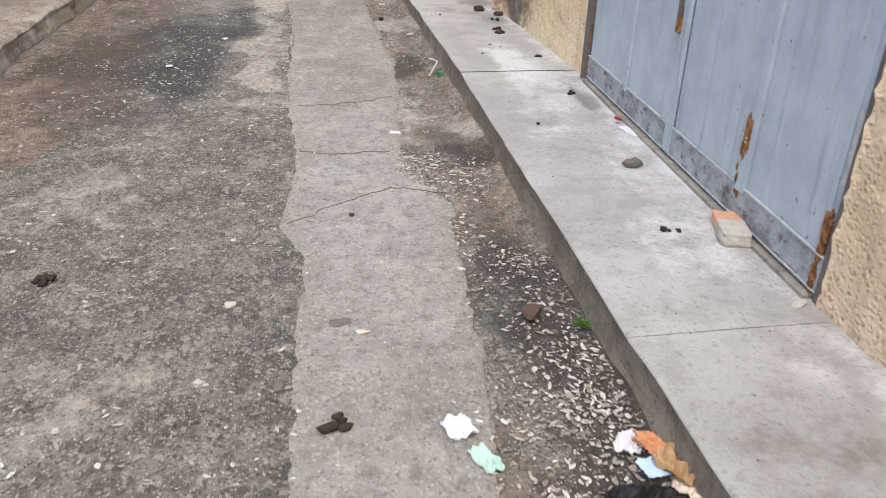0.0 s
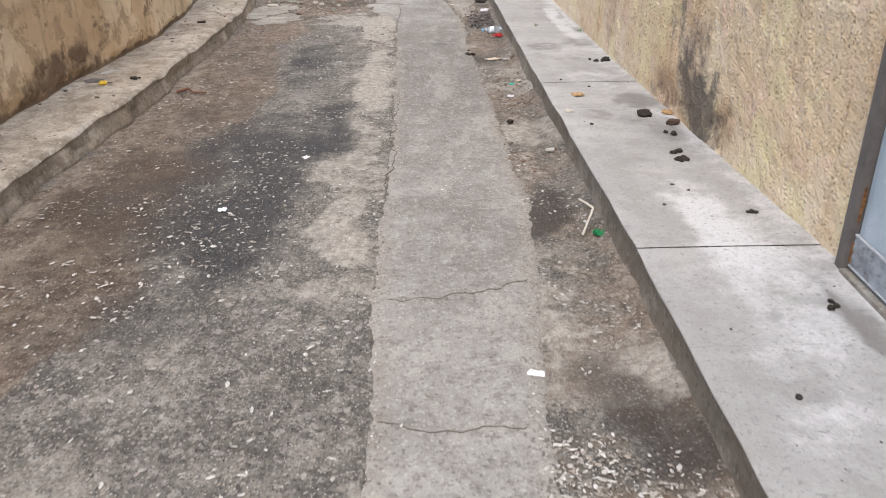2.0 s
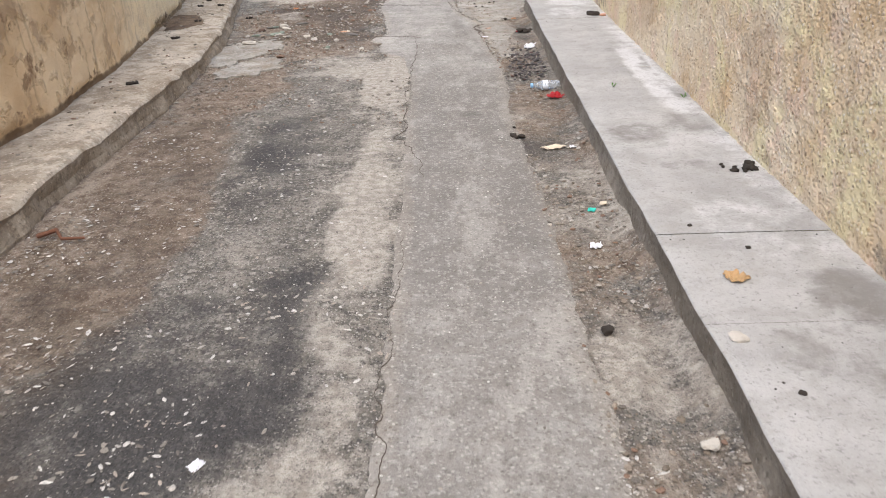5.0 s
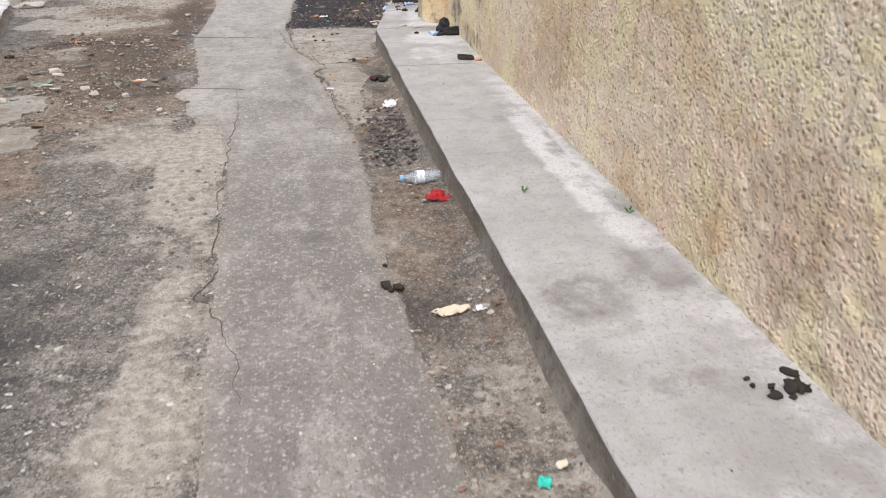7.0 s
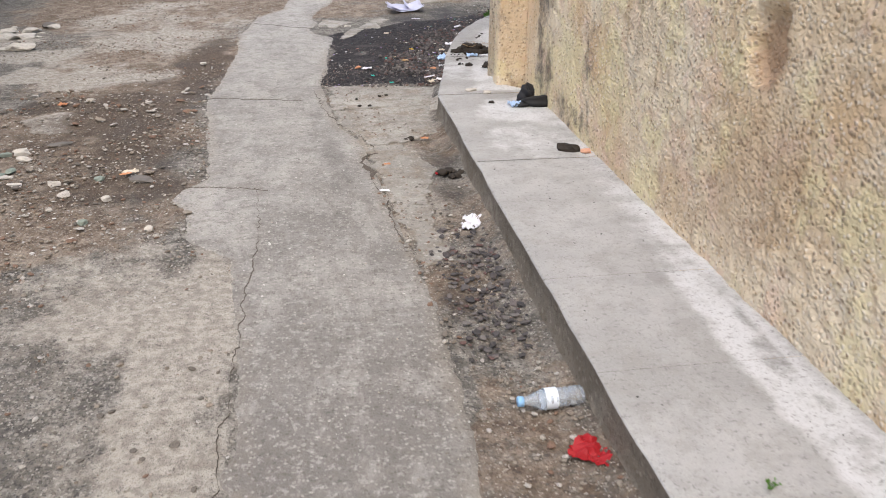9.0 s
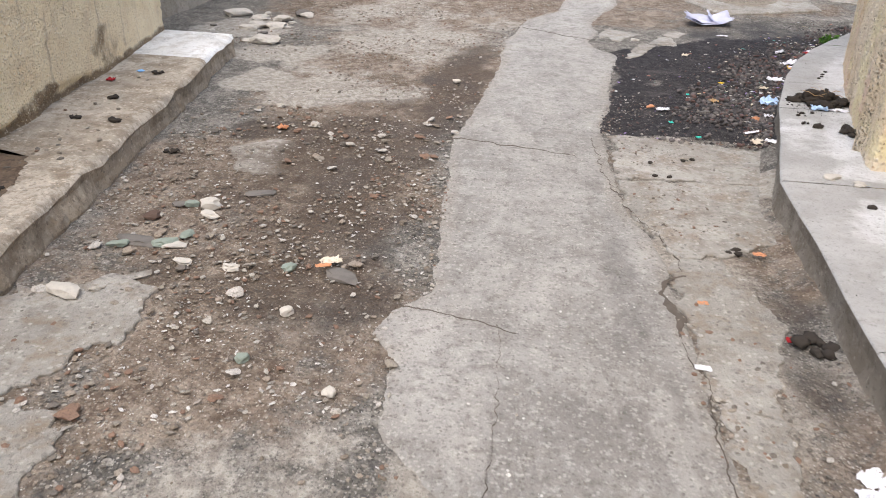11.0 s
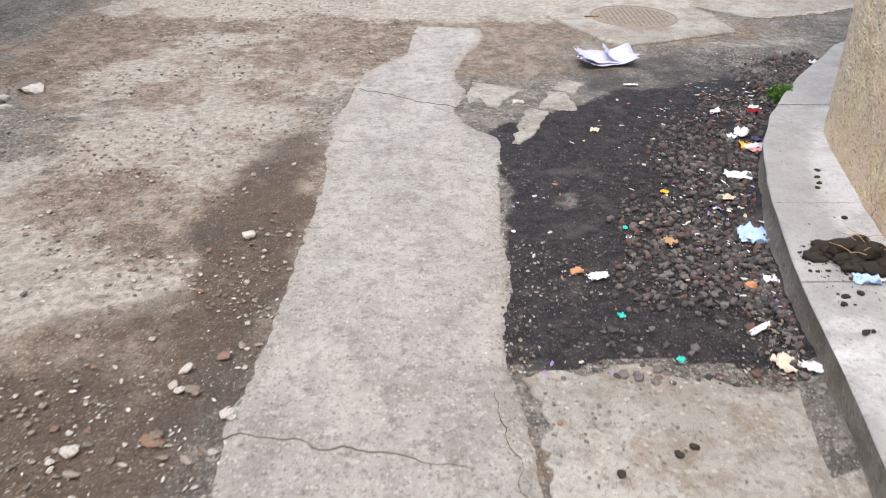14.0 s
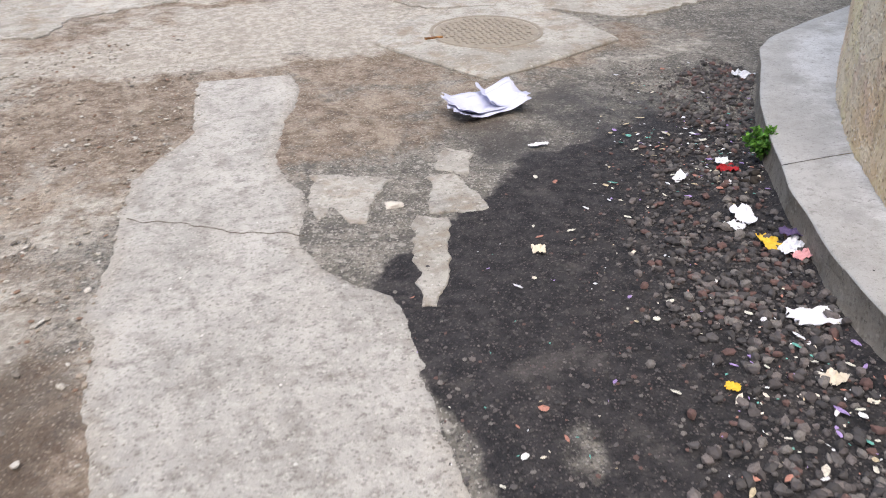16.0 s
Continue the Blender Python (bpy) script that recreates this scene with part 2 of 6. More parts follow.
def make_old_plaster():
    n = Nodes("flaking_ochre_plaster")
    big, mid, fine = n.noise(1.8, 5), n.noise(6, 5, 0.6), n.noise(70, 3, 0.7)
    c = n.mix(n.step(big, 0.38, 0.62), (0.64, 0.45, 0.26), (0.80, 0.62, 0.40))
    c = n.mix(n.step(mid, 0.52, 0.6, 0, 0.75), c, (0.44, 0.30, 0.18))
    c = n.mix(n.step(n.noise(4, 6, 0.7), 0.60, 0.66, 0, 0.8), c, (0.26, 0.16, 0.09))
    c = n.mix(n.math("MULTIPLY", n.attr("cream"), n.step(n.noise(5, 5, 0.65), 0.3, 0.6, 0.6, 0.95)), c, (0.92, 0.79, 0.55))
    worn = n.attr("worn")
    jag = n.math("MULTIPLY", n.math("SUBTRACT", mid, 0.5), 1.2)
    c = n.mix(n.step(n.math("ADD", worn, jag), 0.4, 0.75, 0, 0.85), c, (0.15, 0.095, 0.055))
    c = n.mix(n.step(n.noise(3.0, 3, 0.5, (6, 6, 0.3)), 0.56, 0.75, 0, 0.5), c, (0.25, 0.16, 0.09))
    cream = n.attr("cream")
    flake = n.math("MULTIPLY", n.step(mid, 0.5, 0.56), n.math("SUBTRACT", 1.2, n.math("MULTIPLY", cream, 1.1)))
    grains = n.put("ShaderNodeTexVoronoi", Vector=n.warped(0.02, 22), Scale=75)
    sep = n.put("ShaderNodeSeparateColor", Color=grains.outputs["Color"])
    tip = n.math("MULTIPLY", cream, n.step(grains.outputs["Distance"], 0.5, 0.25))
    c = n.mix(n.math("MULTIPLY", tip, n.step(sep.outputs[0], 0.6, 0.9, 0, 0.6)), c, (0.88, 0.82, 0.68))
    c = n.mix(n.math("MULTIPLY", tip, n.step(sep.outputs[1], 0.6, 0.9, 0, 0.6)), c, (0.50, 0.37, 0.20))
    cast = n.math("MULTIPLY", cream, n.math("MULTIPLY", n.step(grains.outputs["Distance"], 0.75, 0.1), n.step(sep.outputs[2], 0.1, 0.7, 0.3, 0.9)))
    h = n.math("ADD", n.math("ADD", flake, cast), n.math("ADD", fine, big))
    return n.done(c, 0.92, h, 0.009, 0.8)


def make_door_paint():
    n = Nodes("blue_grey_sheet_steel")
    mid, fine = n.noise(5, 5, 0.6), n.noise(60, 3)
    c = n.mix(n.step(mid, 0.35, 0.7), (0.37, 0.45, 0.52), (0.46, 0.54, 0.605))
    streak = n.noise(4, 5, 0.65, (5, 5, 0.4))
    c = n.mix(n.step(streak, 0.52, 0.70, 0, 0.42), c, (0.19, 0.225, 0.26))
    c = n.mix(n.step(n.noise(7, 5, 0.7, (3, 3, 0.5)), 0.56, 0.66, 0, 0.5), c, (0.52, 0.58, 0.62))
    c = n.mix(n.step(n.noise(42, 3, 0.55, (1, 1, 0.55)), 0.69, 0.72, 0, 0.85), c, (0.09, 0.07, 0.06))
    c = n.mix(n.step(n.noise(70, 3, 0.6), 0.68, 0.72, 0, 0.5), c, (0.60, 0.64, 0.67))
    return n.done(c, n.step(fine, 0.3, 0.7, 0.42, 0.62), n.math("ADD", mid, n.math("MULTIPLY", fine, 0.2)), 0.004, 0.5, 0.0, 0.5)


def make_kick():
    n = Nodes("scuffed_grey_kick_plate")
    mid = n.noise(12, 5, 0.7)
    c = n.mix(n.step(mid, 0.35, 0.65), (0.25, 0.28, 0.31), (0.40, 0.44, 0.48))
    c = n.mix(n.step(n.noise(5, 6, 0.7, (1, 1, 2)), 0.5, 0.62, 0, 0.6), c, (0.15, 0.145, 0.14))
    c = n.mix(n.step(n.noise(13, 6, 0.7, (1, 1, 1.4)), 0.54, 0.62, 0, 0.75), c, (0.05, 0.048, 0.045))
    c = n.mix(n.step(n.noise(90, 3, 0.6), 0.62, 0.68, 0, 0.6), c, (0.58, 0.60, 0.61))
    return n.done(c, 0.6, mid, 0.003, 0.6)


def make_rust():
    n = Nodes("brown_rust")
    mid = n.noise(40, 5, 0.7)
    c = n.mix(n.step(mid, 0.35, 0.65), (0.10, 0.045, 0.02), (0.36, 0.17, 0.06))
    return n.done(c, 0.9, mid, 0.004, 0.9)


def make_pavement():
    n = Nodes("pale_trowelled_pavement")
    big, mid, fine = n.noise(1.5, 6, 0.65), n.noise(7, 6, 0.7), n.noise(80, 4, 0.75)
    c = n.mix(n.step(big, 0.35, 0.65), (0.345, 0.338, 0.326), (0.455, 0.448, 0.434))
    c = n.mix(n.step(mid, 0.46, 0.62, 0, 0.5), c, (0.30, 0.288, 0.265))
    jag = n.math("MULTIPLY", n.math("SUBTRACT", n.noise(6, 7, 0.75), 0.5), 1.5)
    c = n.mix(n.step(n.math("ADD", n.attr("chalk"), jag), 0.38, 0.95, 0, 0.85), c, (0.68, 0.685, 0.69))
    c = n.mix(n.step(n.math("ADD", n.attr("smudge"), jag), 0.4, 0.85, 0, 0.75), c, (0.14, 0.125, 0.11))
    c = n.mix(n.step(fine, 0.54, 0.68, 0, 0.6), c, (0.2, 0.19, 0.18))
    c = n.mix(n.step(n.noise(46, 4, 0.75), 0.57, 0.65, 0, 0.65), c, (0.19, 0.185, 0.175))
    c = n.mix(n.step(n.noise(3.4, 7, 0.75), 0.52, 0.66, 0, 0.5), c, (0.28, 0.272, 0.26))
    grain = n.noise(200, 2, 0.8)
    c = n.mix(n.step(grain, 0.58, 0.72, 0, 0.4), c, (0.17, 0.165, 0.155))
    c = n.mix(n.step(grain, 0.40, 0.27, 0, 0.4), c, (0.66, 0.65, 0.63))
    c = n.mix(n.math("MULTIPLY", n.single(), 0.16), c, (0.36, 0.35, 0.33))
    h = n.math("ADD", fine, n.math("MULTIPLY", mid, 0.7))
    return n.done(c, 0.88, h, 0.003, 0.7)


def make_strip():
    n = Nodes("worn_grey_strip_concrete")
    tone, edge, stain = n.attr("tone"), n.attr("edge"), n.attr("stain")
    mid, fine, grain = n.noise(9, 6, 0.7), n.noise(70, 4, 0.75), n.noise(210, 2, 0.8)
    wash, drag = n.noise(2.4, 7, 0.72), n.noise(4.0, 6, 0.7, (1, 0.4, 1))
    blot = n.math("ADD", tone, n.math("MULTIPLY", n.math("SUBTRACT", wash, 0.5), 1.6))
    c = n.mix(n.step(blot, -0.1, 1.1), (0.185, 0.171, 0.155), (0.445, 0.428, 0.398))
    c = n.mix(n.step(mid, 0.47, 0.60, 0, 0.5), c, (0.215, 0.198, 0.178))
    c = n.mix(n.step(drag, 0.50, 0.62, 0, 0.5), c, (0.42, 0.398, 0.365))
    c = n.mix(n.step(n.noise(18, 7, 0.78), 0.52, 0.62, 0, 0.5), c, (0.16, 0.148, 0.134))
    c = n.mix(n.step(n.noise(27, 6, 0.75), 0.53, 0.62, 0, 0.5), c, (0.46, 0.44, 0.405))
    a0, a1, a2, am = n.cells(85, 0.015, 40)
    rub = n.step(n.math("ADD", edge, n.math("MULTIPLY", n.math("SUBTRACT", n.noise(8, 6, 0.75), 0.5), 1.4)), 0.25, 0.8)
    c = n.mix(n.math("MULTIPLY", am, n.math("ADD", n.step(a0, 0.6, 0.95, 0, 0.5), n.math("MULTIPLY", rub, n.step(a0, 0.4, 0.9, 0, 0.5)))), c, (0.50, 0.475, 0.43))
    c = n.mix(n.math("MULTIPLY", am, n.math("ADD", n.step(a1, 0.66, 0.95, 0, 0.55), n.math("MULTIPLY", rub, n.step(a1, 0.5, 0.9, 0, 0.5)))), c, (0.12, 0.108, 0.094))
    c = n.mix(n.math("MULTIPLY", rub, 0.35), c, (0.30, 0.265, 0.22))
    smear = n.math("MULTIPLY", n.math("SUBTRACT", n.noise(7, 7, 0.75), 0.5), 1.3)
    c = n.mix(n.step(n.math("ADD", stain, n.math("MULTIPLY", smear, 1.5)), 0.25, 1.1, 0, 0.6), c, (0.11, 0.102, 0.095))
    c = n.mix(n.step(n.noise(46, 4, 0.75), 0.59, 0.66, 0, 0.6), c, (0.11, 0.105, 0.095))
    c = n.mix(n.step(fine, 0.57, 0.68, 0, 0.4), c, (0.13, 0.125, 0.115))
    c = n.mix(n.step(grain, 0.40, 0.3, 0, 0.4), c, (0.47, 0.455, 0.425))
    pits = n.step(n.voronoi(60), 0.05, 0.22)
    h = n.math("ADD", n.math("MULTIPLY", pits, 0.4), n.math("ADD", n.math("MULTIPLY", fine, 1.3), n.math("MULTIPLY", mid, 0.8)))
    return n.done(c, 0.9, h, 0.006, 0.9)


M_ROAD, M_CAST, M_PLASTER = make_road(), make_roughcast(), make_old_plaster()
M_DOOR, M_KICK, M_RUST, M_PAVE = make_door_paint(), make_kick(), make_rust(), make_pavement()
M_STRIP, M_CRACK = make_strip(), flat_paint("dirt_in_cracks", (0.115, 0.097, 0.08), 0.95, 0.4, 0.2, 0.0, 40)
M_LIME = concrete("limewashed_kerb_concrete", (0.84, 0.83, 0.81), (0.76, 0.74, 0.70), (0.58, 0.54, 0.48), 0.7)
# Upright kerb faces: both mixes darker and browner than the tops above them.
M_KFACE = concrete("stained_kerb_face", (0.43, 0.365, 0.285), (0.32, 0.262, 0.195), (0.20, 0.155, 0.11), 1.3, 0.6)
M_FACE = concrete("dark_brown_kerb_face", (0.27, 0.245, 0.21), (0.21, 0.185, 0.15), (0.16, 0.135, 0.105), 1.2)
M_SLAB = concrete("old_pale_concrete", (0.39, 0.37, 0.335), (0.315, 0.295, 0.262), (0.235, 0.208, 0.172), 1.3, 0.6)
M_KERB = concrete("soiled_kerb_concrete", (0.56, 0.50, 0.415), (0.43, 0.37, 0.295), (0.25, 0.195, 0.14), 1.3, 0.65)
M_PLAIN = concrete("plain_house_render", (0.50, 0.44, 0.36), (0.44, 0.38, 0.30), (0.36, 0.30, 0.23))
M_WHITE = flat_paint("soiled_white_paper", (0.74, 0.74, 0.78), 0.7, 0.12)
M_DUNG = flat_paint("dried_dark_dung", (0.045, 0.038, 0.032), 0.95, 0.4, 0.2, 0.0, 60)
M_CHIPS = varied("pale_chips", [(0.62, 0.6, 0.56), (0.44, 0.41, 0.37), (0.33, 0.3, 0.26), (0.24, 0.22, 0.19), (0.18, 0.16, 0.14), (0.38, 0.33, 0.28), (0.55, 0.53, 0.5)])
M_GRAVEL = varied("dark_gravel", [(0.075, 0.066, 0.066), (0.11, 0.10, 0.098), (0.055, 0.052, 0.054), (0.15, 0.13, 0.125), (0.13, 0.078, 0.07), (0.09, 0.083, 0.083), (0.065, 0.06, 0.06), (0.17, 0.155, 0.145)])
M_RUBBLE = varied("pale_rubble", [(0.40, 0.37, 0.32), (0.28, 0.245, 0.2), (0.2, 0.165, 0.13), (0.46, 0.43, 0.39), (0.3, 0.25, 0.2), (0.22, 0.14, 0.10), (0.16, 0.14, 0.12)])
M_CRUMB = varied("black_crumbs", [(0.03, 0.026, 0.022), (0.05, 0.04, 0.034), (0.02, 0.018, 0.016)])


# ---- helpers for shapes ----
RNG = np.random.default_rng(5)
TABLE = np.random.default_rng(11).random((256, 256))


def value_noise(x, y):
    xi, yi = np.floor(x).astype(int), np.floor(y).astype(int)
    fx, fy = x - xi, y - yi
    fx, fy = fx * fx * (3 - 2 * fx), fy * fy * (3 - 2 * fy)
    a, b = TABLE[xi % 256, yi % 256], TABLE[(xi + 1) % 256, yi % 256]
    c, d = TABLE[xi % 256, (yi + 1) % 256], TABLE[(xi + 1) % 256, (yi + 1) % 256]
    return (a * (1 - fx) + b * fx) * (1 - fy) + (c * (1 - fx) + d * fx) * fy


def fbm(x, y, scale, octaves=4, shift=0.0):
    """Fractal noise from -1 to 1."""
    x, y = np.asarray(x, float), np.asarray(y, float)
    out, amp, total = 0.0, 1.0, 0.0
    for i in range(octaves):
        out = out + amp * (value_noise(x * scale + shift + 17.3 * i, y * scale + 31.7 * i + shift) * 2 - 1)
        total += amp
        amp, scale = amp * 0.5, scale * 2.03
    return out / total


def line(points):
    """A function x(y) through (y, x) pairs."""
    ys, xs = zip(*points)
    return lambda y: np.interp(y, ys, xs)


def smooth_bump(d, lo, hi):
    k = np.clip((hi - d) / (hi - lo), 0, 1)
    return k * k * (3 - 2 * k)


def rise(y):
    """The lane climbs a little towards the crossing."""
    s = np.maximum(0, np.asarray(y, float) - 18.3)
    return 0.062 * s * s / (s + 0.6)


def link(name, mesh, material, parent=None, label="", smooth=True):
    if material:
        mesh.materials.append(material)
    if smooth:
        mesh.shade_smooth()
    ob = new(name, mesh)
    ob.parent = parent
    if label:
        ob["label"] = label
    return ob


def part(name, bm, material, parent=None, label="", smooth=False):
    mesh = bpy.data.meshes.new(name)
    bm.normal_update()
    bm.to_mesh(mesh)
    bm.free()
    return link(name, mesh, material, parent, label, smooth)


def from_arrays(name, verts, faces, material, parent=None, label="", smooth=True):
    mesh = bpy.data.meshes.new(name)
    mesh.from_pydata(np.asarray(verts).tolist(), [], [list(map(int, f)) for f in faces])
    return link(name, mesh, material, parent, label, smooth)


def grid_faces(rows, cols):
    i = np.arange(rows - 1)[:, None] * cols + np.arange(cols - 1)[None, :]
    return np.stack([i, i + 1, i + cols + 1, i + cols], -1).reshape(-1, 4)


def set_attr(ob, name, values):
    a = ob.data.attributes.new(name, "FLOAT", "POINT")
    a.data.foreach_set("value", np.asarray(values, np.float32).ravel())


def empty(name, x, y, z, rz=0.0):
    ob = new(name)
    ob.matrix_world = pose(x, y, z, 0, 0, rz)
    ob.empty_display_size = 0.05
    return ob


def box(bm, x0, x1, y0, y1, z0, z1, bevel=0.0):
    r = bmesh.ops.create_cube(bm, size=1)
    for v in r["verts"]:
        v.co = Vector(((x0, x1)[v.co.x > 0], (y0, y1)[v.co.y > 0], (z0, z1)[v.co.z > 0]))
    if bevel:
        es = list({e for v in r["verts"] for e in v.link_edges})
        bmesh.ops.bevel(bm, geom=es, offset=bevel, segments=2, affect="EDGES", profile=0.7)
    return bm


def blob_sum(x, y, blobs):
    out = np.zeros_like(x)
    for cx, cy, rx, ry, s in blobs:
        d = np.sqrt(((x - cx) / rx) ** 2 + ((y - cy) / ry) ** 2)
        out = np.maximum(out, s * smooth_bump(d, 0.45, 1.25))
    return out


def densify(poly, step, ragged, shift=0.0, closed=True):
    """More points along an outline, pushed about a little so that the edge is broken."""
    pts = [Vector(p) for p in poly]
    out = []
    for a, b in zip(pts, pts[1:] + (pts[:1] if closed else [])):
        k = max(1, int((b - a).length / step))
        nrm = Vector((-(b - a).y, (b - a).x)).normalized()
        if nrm.x + 3.0 * nrm.y < 0:
            nrm = -nrm
        for i in range(k):
            p = a.lerp(b, i / k)
            q = p + nrm * ragged * float(0.6 * fbm(p.x, p.y, 3.5, 3, shift) + 0.9 * fbm(p.x, p.y, 14, 4, shift + 5))
            out.append((q.x, q.y))
    return out


def slab(name, poly, top, thick, material, parent=None, label="", ragged=0.03, step=0.035, chamfer=0.006, shift=0.0, tilt=(0, 0)):
    """A cast slab with a broken outline, a worn arris and real thickness."""
    pts = densify(poly, step, ragged, shift)
    if sum(a[0] * b[1] - b[0] * a[1] for a, b in zip(pts, pts[1:] + pts[:1])) < 0:
        pts.reverse()
    n = len(pts)
    cx, cy = sum(p[0] for p in pts) / n, sum(p[1] for p in pts) / n

    def height(x, y):
        return top + float(rise(y)) + tilt[0] * (x - cx) + tilt[1] * (y - cy)

    bm = bmesh.new()
    rings = []
    for inset, dz in ((chamfer, 0.0), (0.0, -chamfer), (0.0, -thick)):
        ring = []
        for i, p in enumerate(pts):
            a, b = Vector(pts[i - 1]), Vector(pts[(i + 1) % n])
            t = (b - a).normalized()
            q = Vector(p) + Vector((-t.y, t.x)) * inset
            ring.append(bm.verts.new((q.x, q.y, height(*p) + dz)))
        rings.append(ring)
    bm.faces.new(rings[0])
    for r0, r1 in zip(rings, rings[1:]):
        for i in range(n):
            bm.faces.new((r0[i], r1[i], r1[(i + 1) % n], r0[(i + 1) % n]))
    bm.normal_update()
    bmesh.ops.triangulate(bm, faces=[f for f in bm.faces if len(f.verts) > 4], ngon_method="EAR_CLIP")
    return part(name, bm, material, parent, label)


def rock_mesh(seed, flat=0.6, subdiv=1, rough=0.35):
    bm = bmesh.new()
    bmesh.ops.create_icosphere(bm, subdivisions=subdiv, radius=0.5)
    off = Vector((seed * 3.1, seed * 1.7, seed * 0.9))
    for v in bm.verts:
        v.co *= 1 + rough * noise.noise(v.co * 2.2 + off) + 0.5 * rough * noise.noise(v.co * 6 + off)
        v.co.z *= flat
    vs = np.array([v.co[:] for v in bm.verts])
    fs = np.array([[v.index for v in f.verts] for f in bm.faces])
    bm.free()
    return vs, fs


def scatter(name, places, sizes, shapes, material, flat=0.6, sink=0.3, label="", category="", parent=None):
    """Very many small loose pieces in one mesh. places: rows of x, y, z."""
    vs, fs, base = [], [], 0
    for p, s in zip(places, sizes):
        v, f = shapes[RNG.integers(len(shapes))]
        a = RNG.random() * 6.283
        k = s * (0.7 + 0.6 * RNG.random(3))
        w = v * k
        lean = (RNG.random() - 0.5) * 0.7
        y, z = w[:, 1] * math.cos(lean) - w[:, 2] * math.sin(lean), w[:, 1] * math.sin(lean) + w[:, 2] * math.cos(lean)
        x = w[:, 0]
        q = np.stack([x * math.cos(a) - y * math.sin(a), x * math.sin(a) + y * math.cos(a), z], 1)
        q[:, 2] -= q[:, 2].min() * (1 - sink)
        vs.append(q + np.asarray(p))
        fs.append(f + base)
        base += len(v)
    ob = from_arrays(name, np.concatenate(vs), np.concatenate(fs), material, parent, smooth=False)
    return tagged(ob, label, category, kind="stuff")


# ---- plan of the lane ----
strip_left = line([(-4, 0.3), (2.9, 0.28), (4.1, 0.33), (4.36, 0.25), (4.93, 0.31), (6, 0.27), (7.3, 0.29), (8.5, 0.27), (10.2, 0.24), (11.6, 0.21), (12.4, 0.10),
                   (12.6, -0.09), (12.95, -0.12), (13.08, -0.21), (13.24, -0.18), (13.4, -0.07), (14.1, -0.17), (15.05, -0.27), (15.9, -0.22), (16.5, -0.2), (17.0, -0.19), (17.26, -0.24), (17.58, -0.23), (17.78, -0.27), (18.23, -0.18), (18.53, -0.19), (18.88, -0.11), (19.29, 0.15), (20.04, 0.23), (20.5, 0.23)])
strip_right = line([(-4, 0.75), (2.9, 0.76), (3.5, 0.85), (4.5, 0.95), (4.85, 0.79), (5.3, 0.82), (6.6, 0.96), (8.5, 0.94), (9.3, 0.93), (10.6, 0.88), (11.7, 0.92), (12.9, 0.83),
                    (13.8, 0.77), (14.3, 0.64), (14.61, 0.59), (15.2, 0.56), (15.48, 0.54), (16.2, 0.6), (16.66, 0.62), (17.14, 0.64), (17.32, 0.68), (17.55, 0.67), (17.75, 0.53), (17.9, 0.49), (18.08, 0.46), (18.23, 0.52), (18.44, 0.54), (18.8, 0.48), (19.05, 0.53), (19.71, 0.73), (20.5, 0.76)])
kerb_right = line([(-6, 1.22), (3, 1.205), (6, 1.255), (10, 1.255), (14.45, 1.29), (15.1, 1.42), (15.8, 1.56), (16.6, 1.77), (17.1, 1.95), (17.5, 2.14), (18.0, 2.44), (18.37, 2.68), (19.1, 3.24), (19.25, 3.42), (19.43, 3.8), (19.66, 4.35), (20.6, 6.5), (24, 14)])
wall_right = line([(-6, 1.78), (3.34, 1.826), (4.2, 1.87), (5.8, 1.95), (7, 1.91), (10, 1.89), (14.68, 1.94)])
kerb_left = line([(-6, -1.48), (7.3, -1.46), (8.3, -1.42), (8.9, -1.41), (10.3, -1.41), (11.9, -1.44), (13.05, -1.55), (13.55, -1.63), (14.2, -1.75), (14.9, -1.86), (15.5, -1.98), (16.6, -2.21), (16.8, -2.26)])
wall_left = line([(-6, -1.97), (8.6, -1.92), (10.5, -1.84), (11.7, -1.95), (13.98, -2.24), (15.7, -2.56), (16.85, -2.82)])
PAVE_R, PAVE_L = 0.15, 0.14


def bank(x, y):
    """Height of the dirt and mortar banked against the east kerb."""
    uneven = 0.75 + 0.5 * fbm(y, 0 * np.asarray(y, float) + 1.7, 1.6, 3, 41)
    return np.where(np.asarray(y) < 19.0, 0.05 * uneven * smooth_bump(kerb_right(y) - x, -0.01, 0.10), 0.0)


def strip_edges(y):
    """Both broken edges of the strip at y."""
    def frayed(s):
        return 0.026 * fbm(y, 0 * y + s, 2.7, 3, s) + 0.017 * fbm(y, 0 * y + s, 12, 3, s + 3) + 0.010 * fbm(y, 0 * y + s, 40, 3, s + 7)
    return strip_left(y) + frayed(2.3), strip_right(y) + frayed(9.1)


# ---- ground: one sheet to the horizon ----
def spread(lo, hi, step, far):
    mid = np.arange(lo, hi + step / 2, step)
    out, d = [], step
    while sum(out) < far:
        d *= 1.45
        out.append(d)
    ext = np.cumsum(out)
    return np.concatenate([lo - ext[::-1], mid, hi + ext])


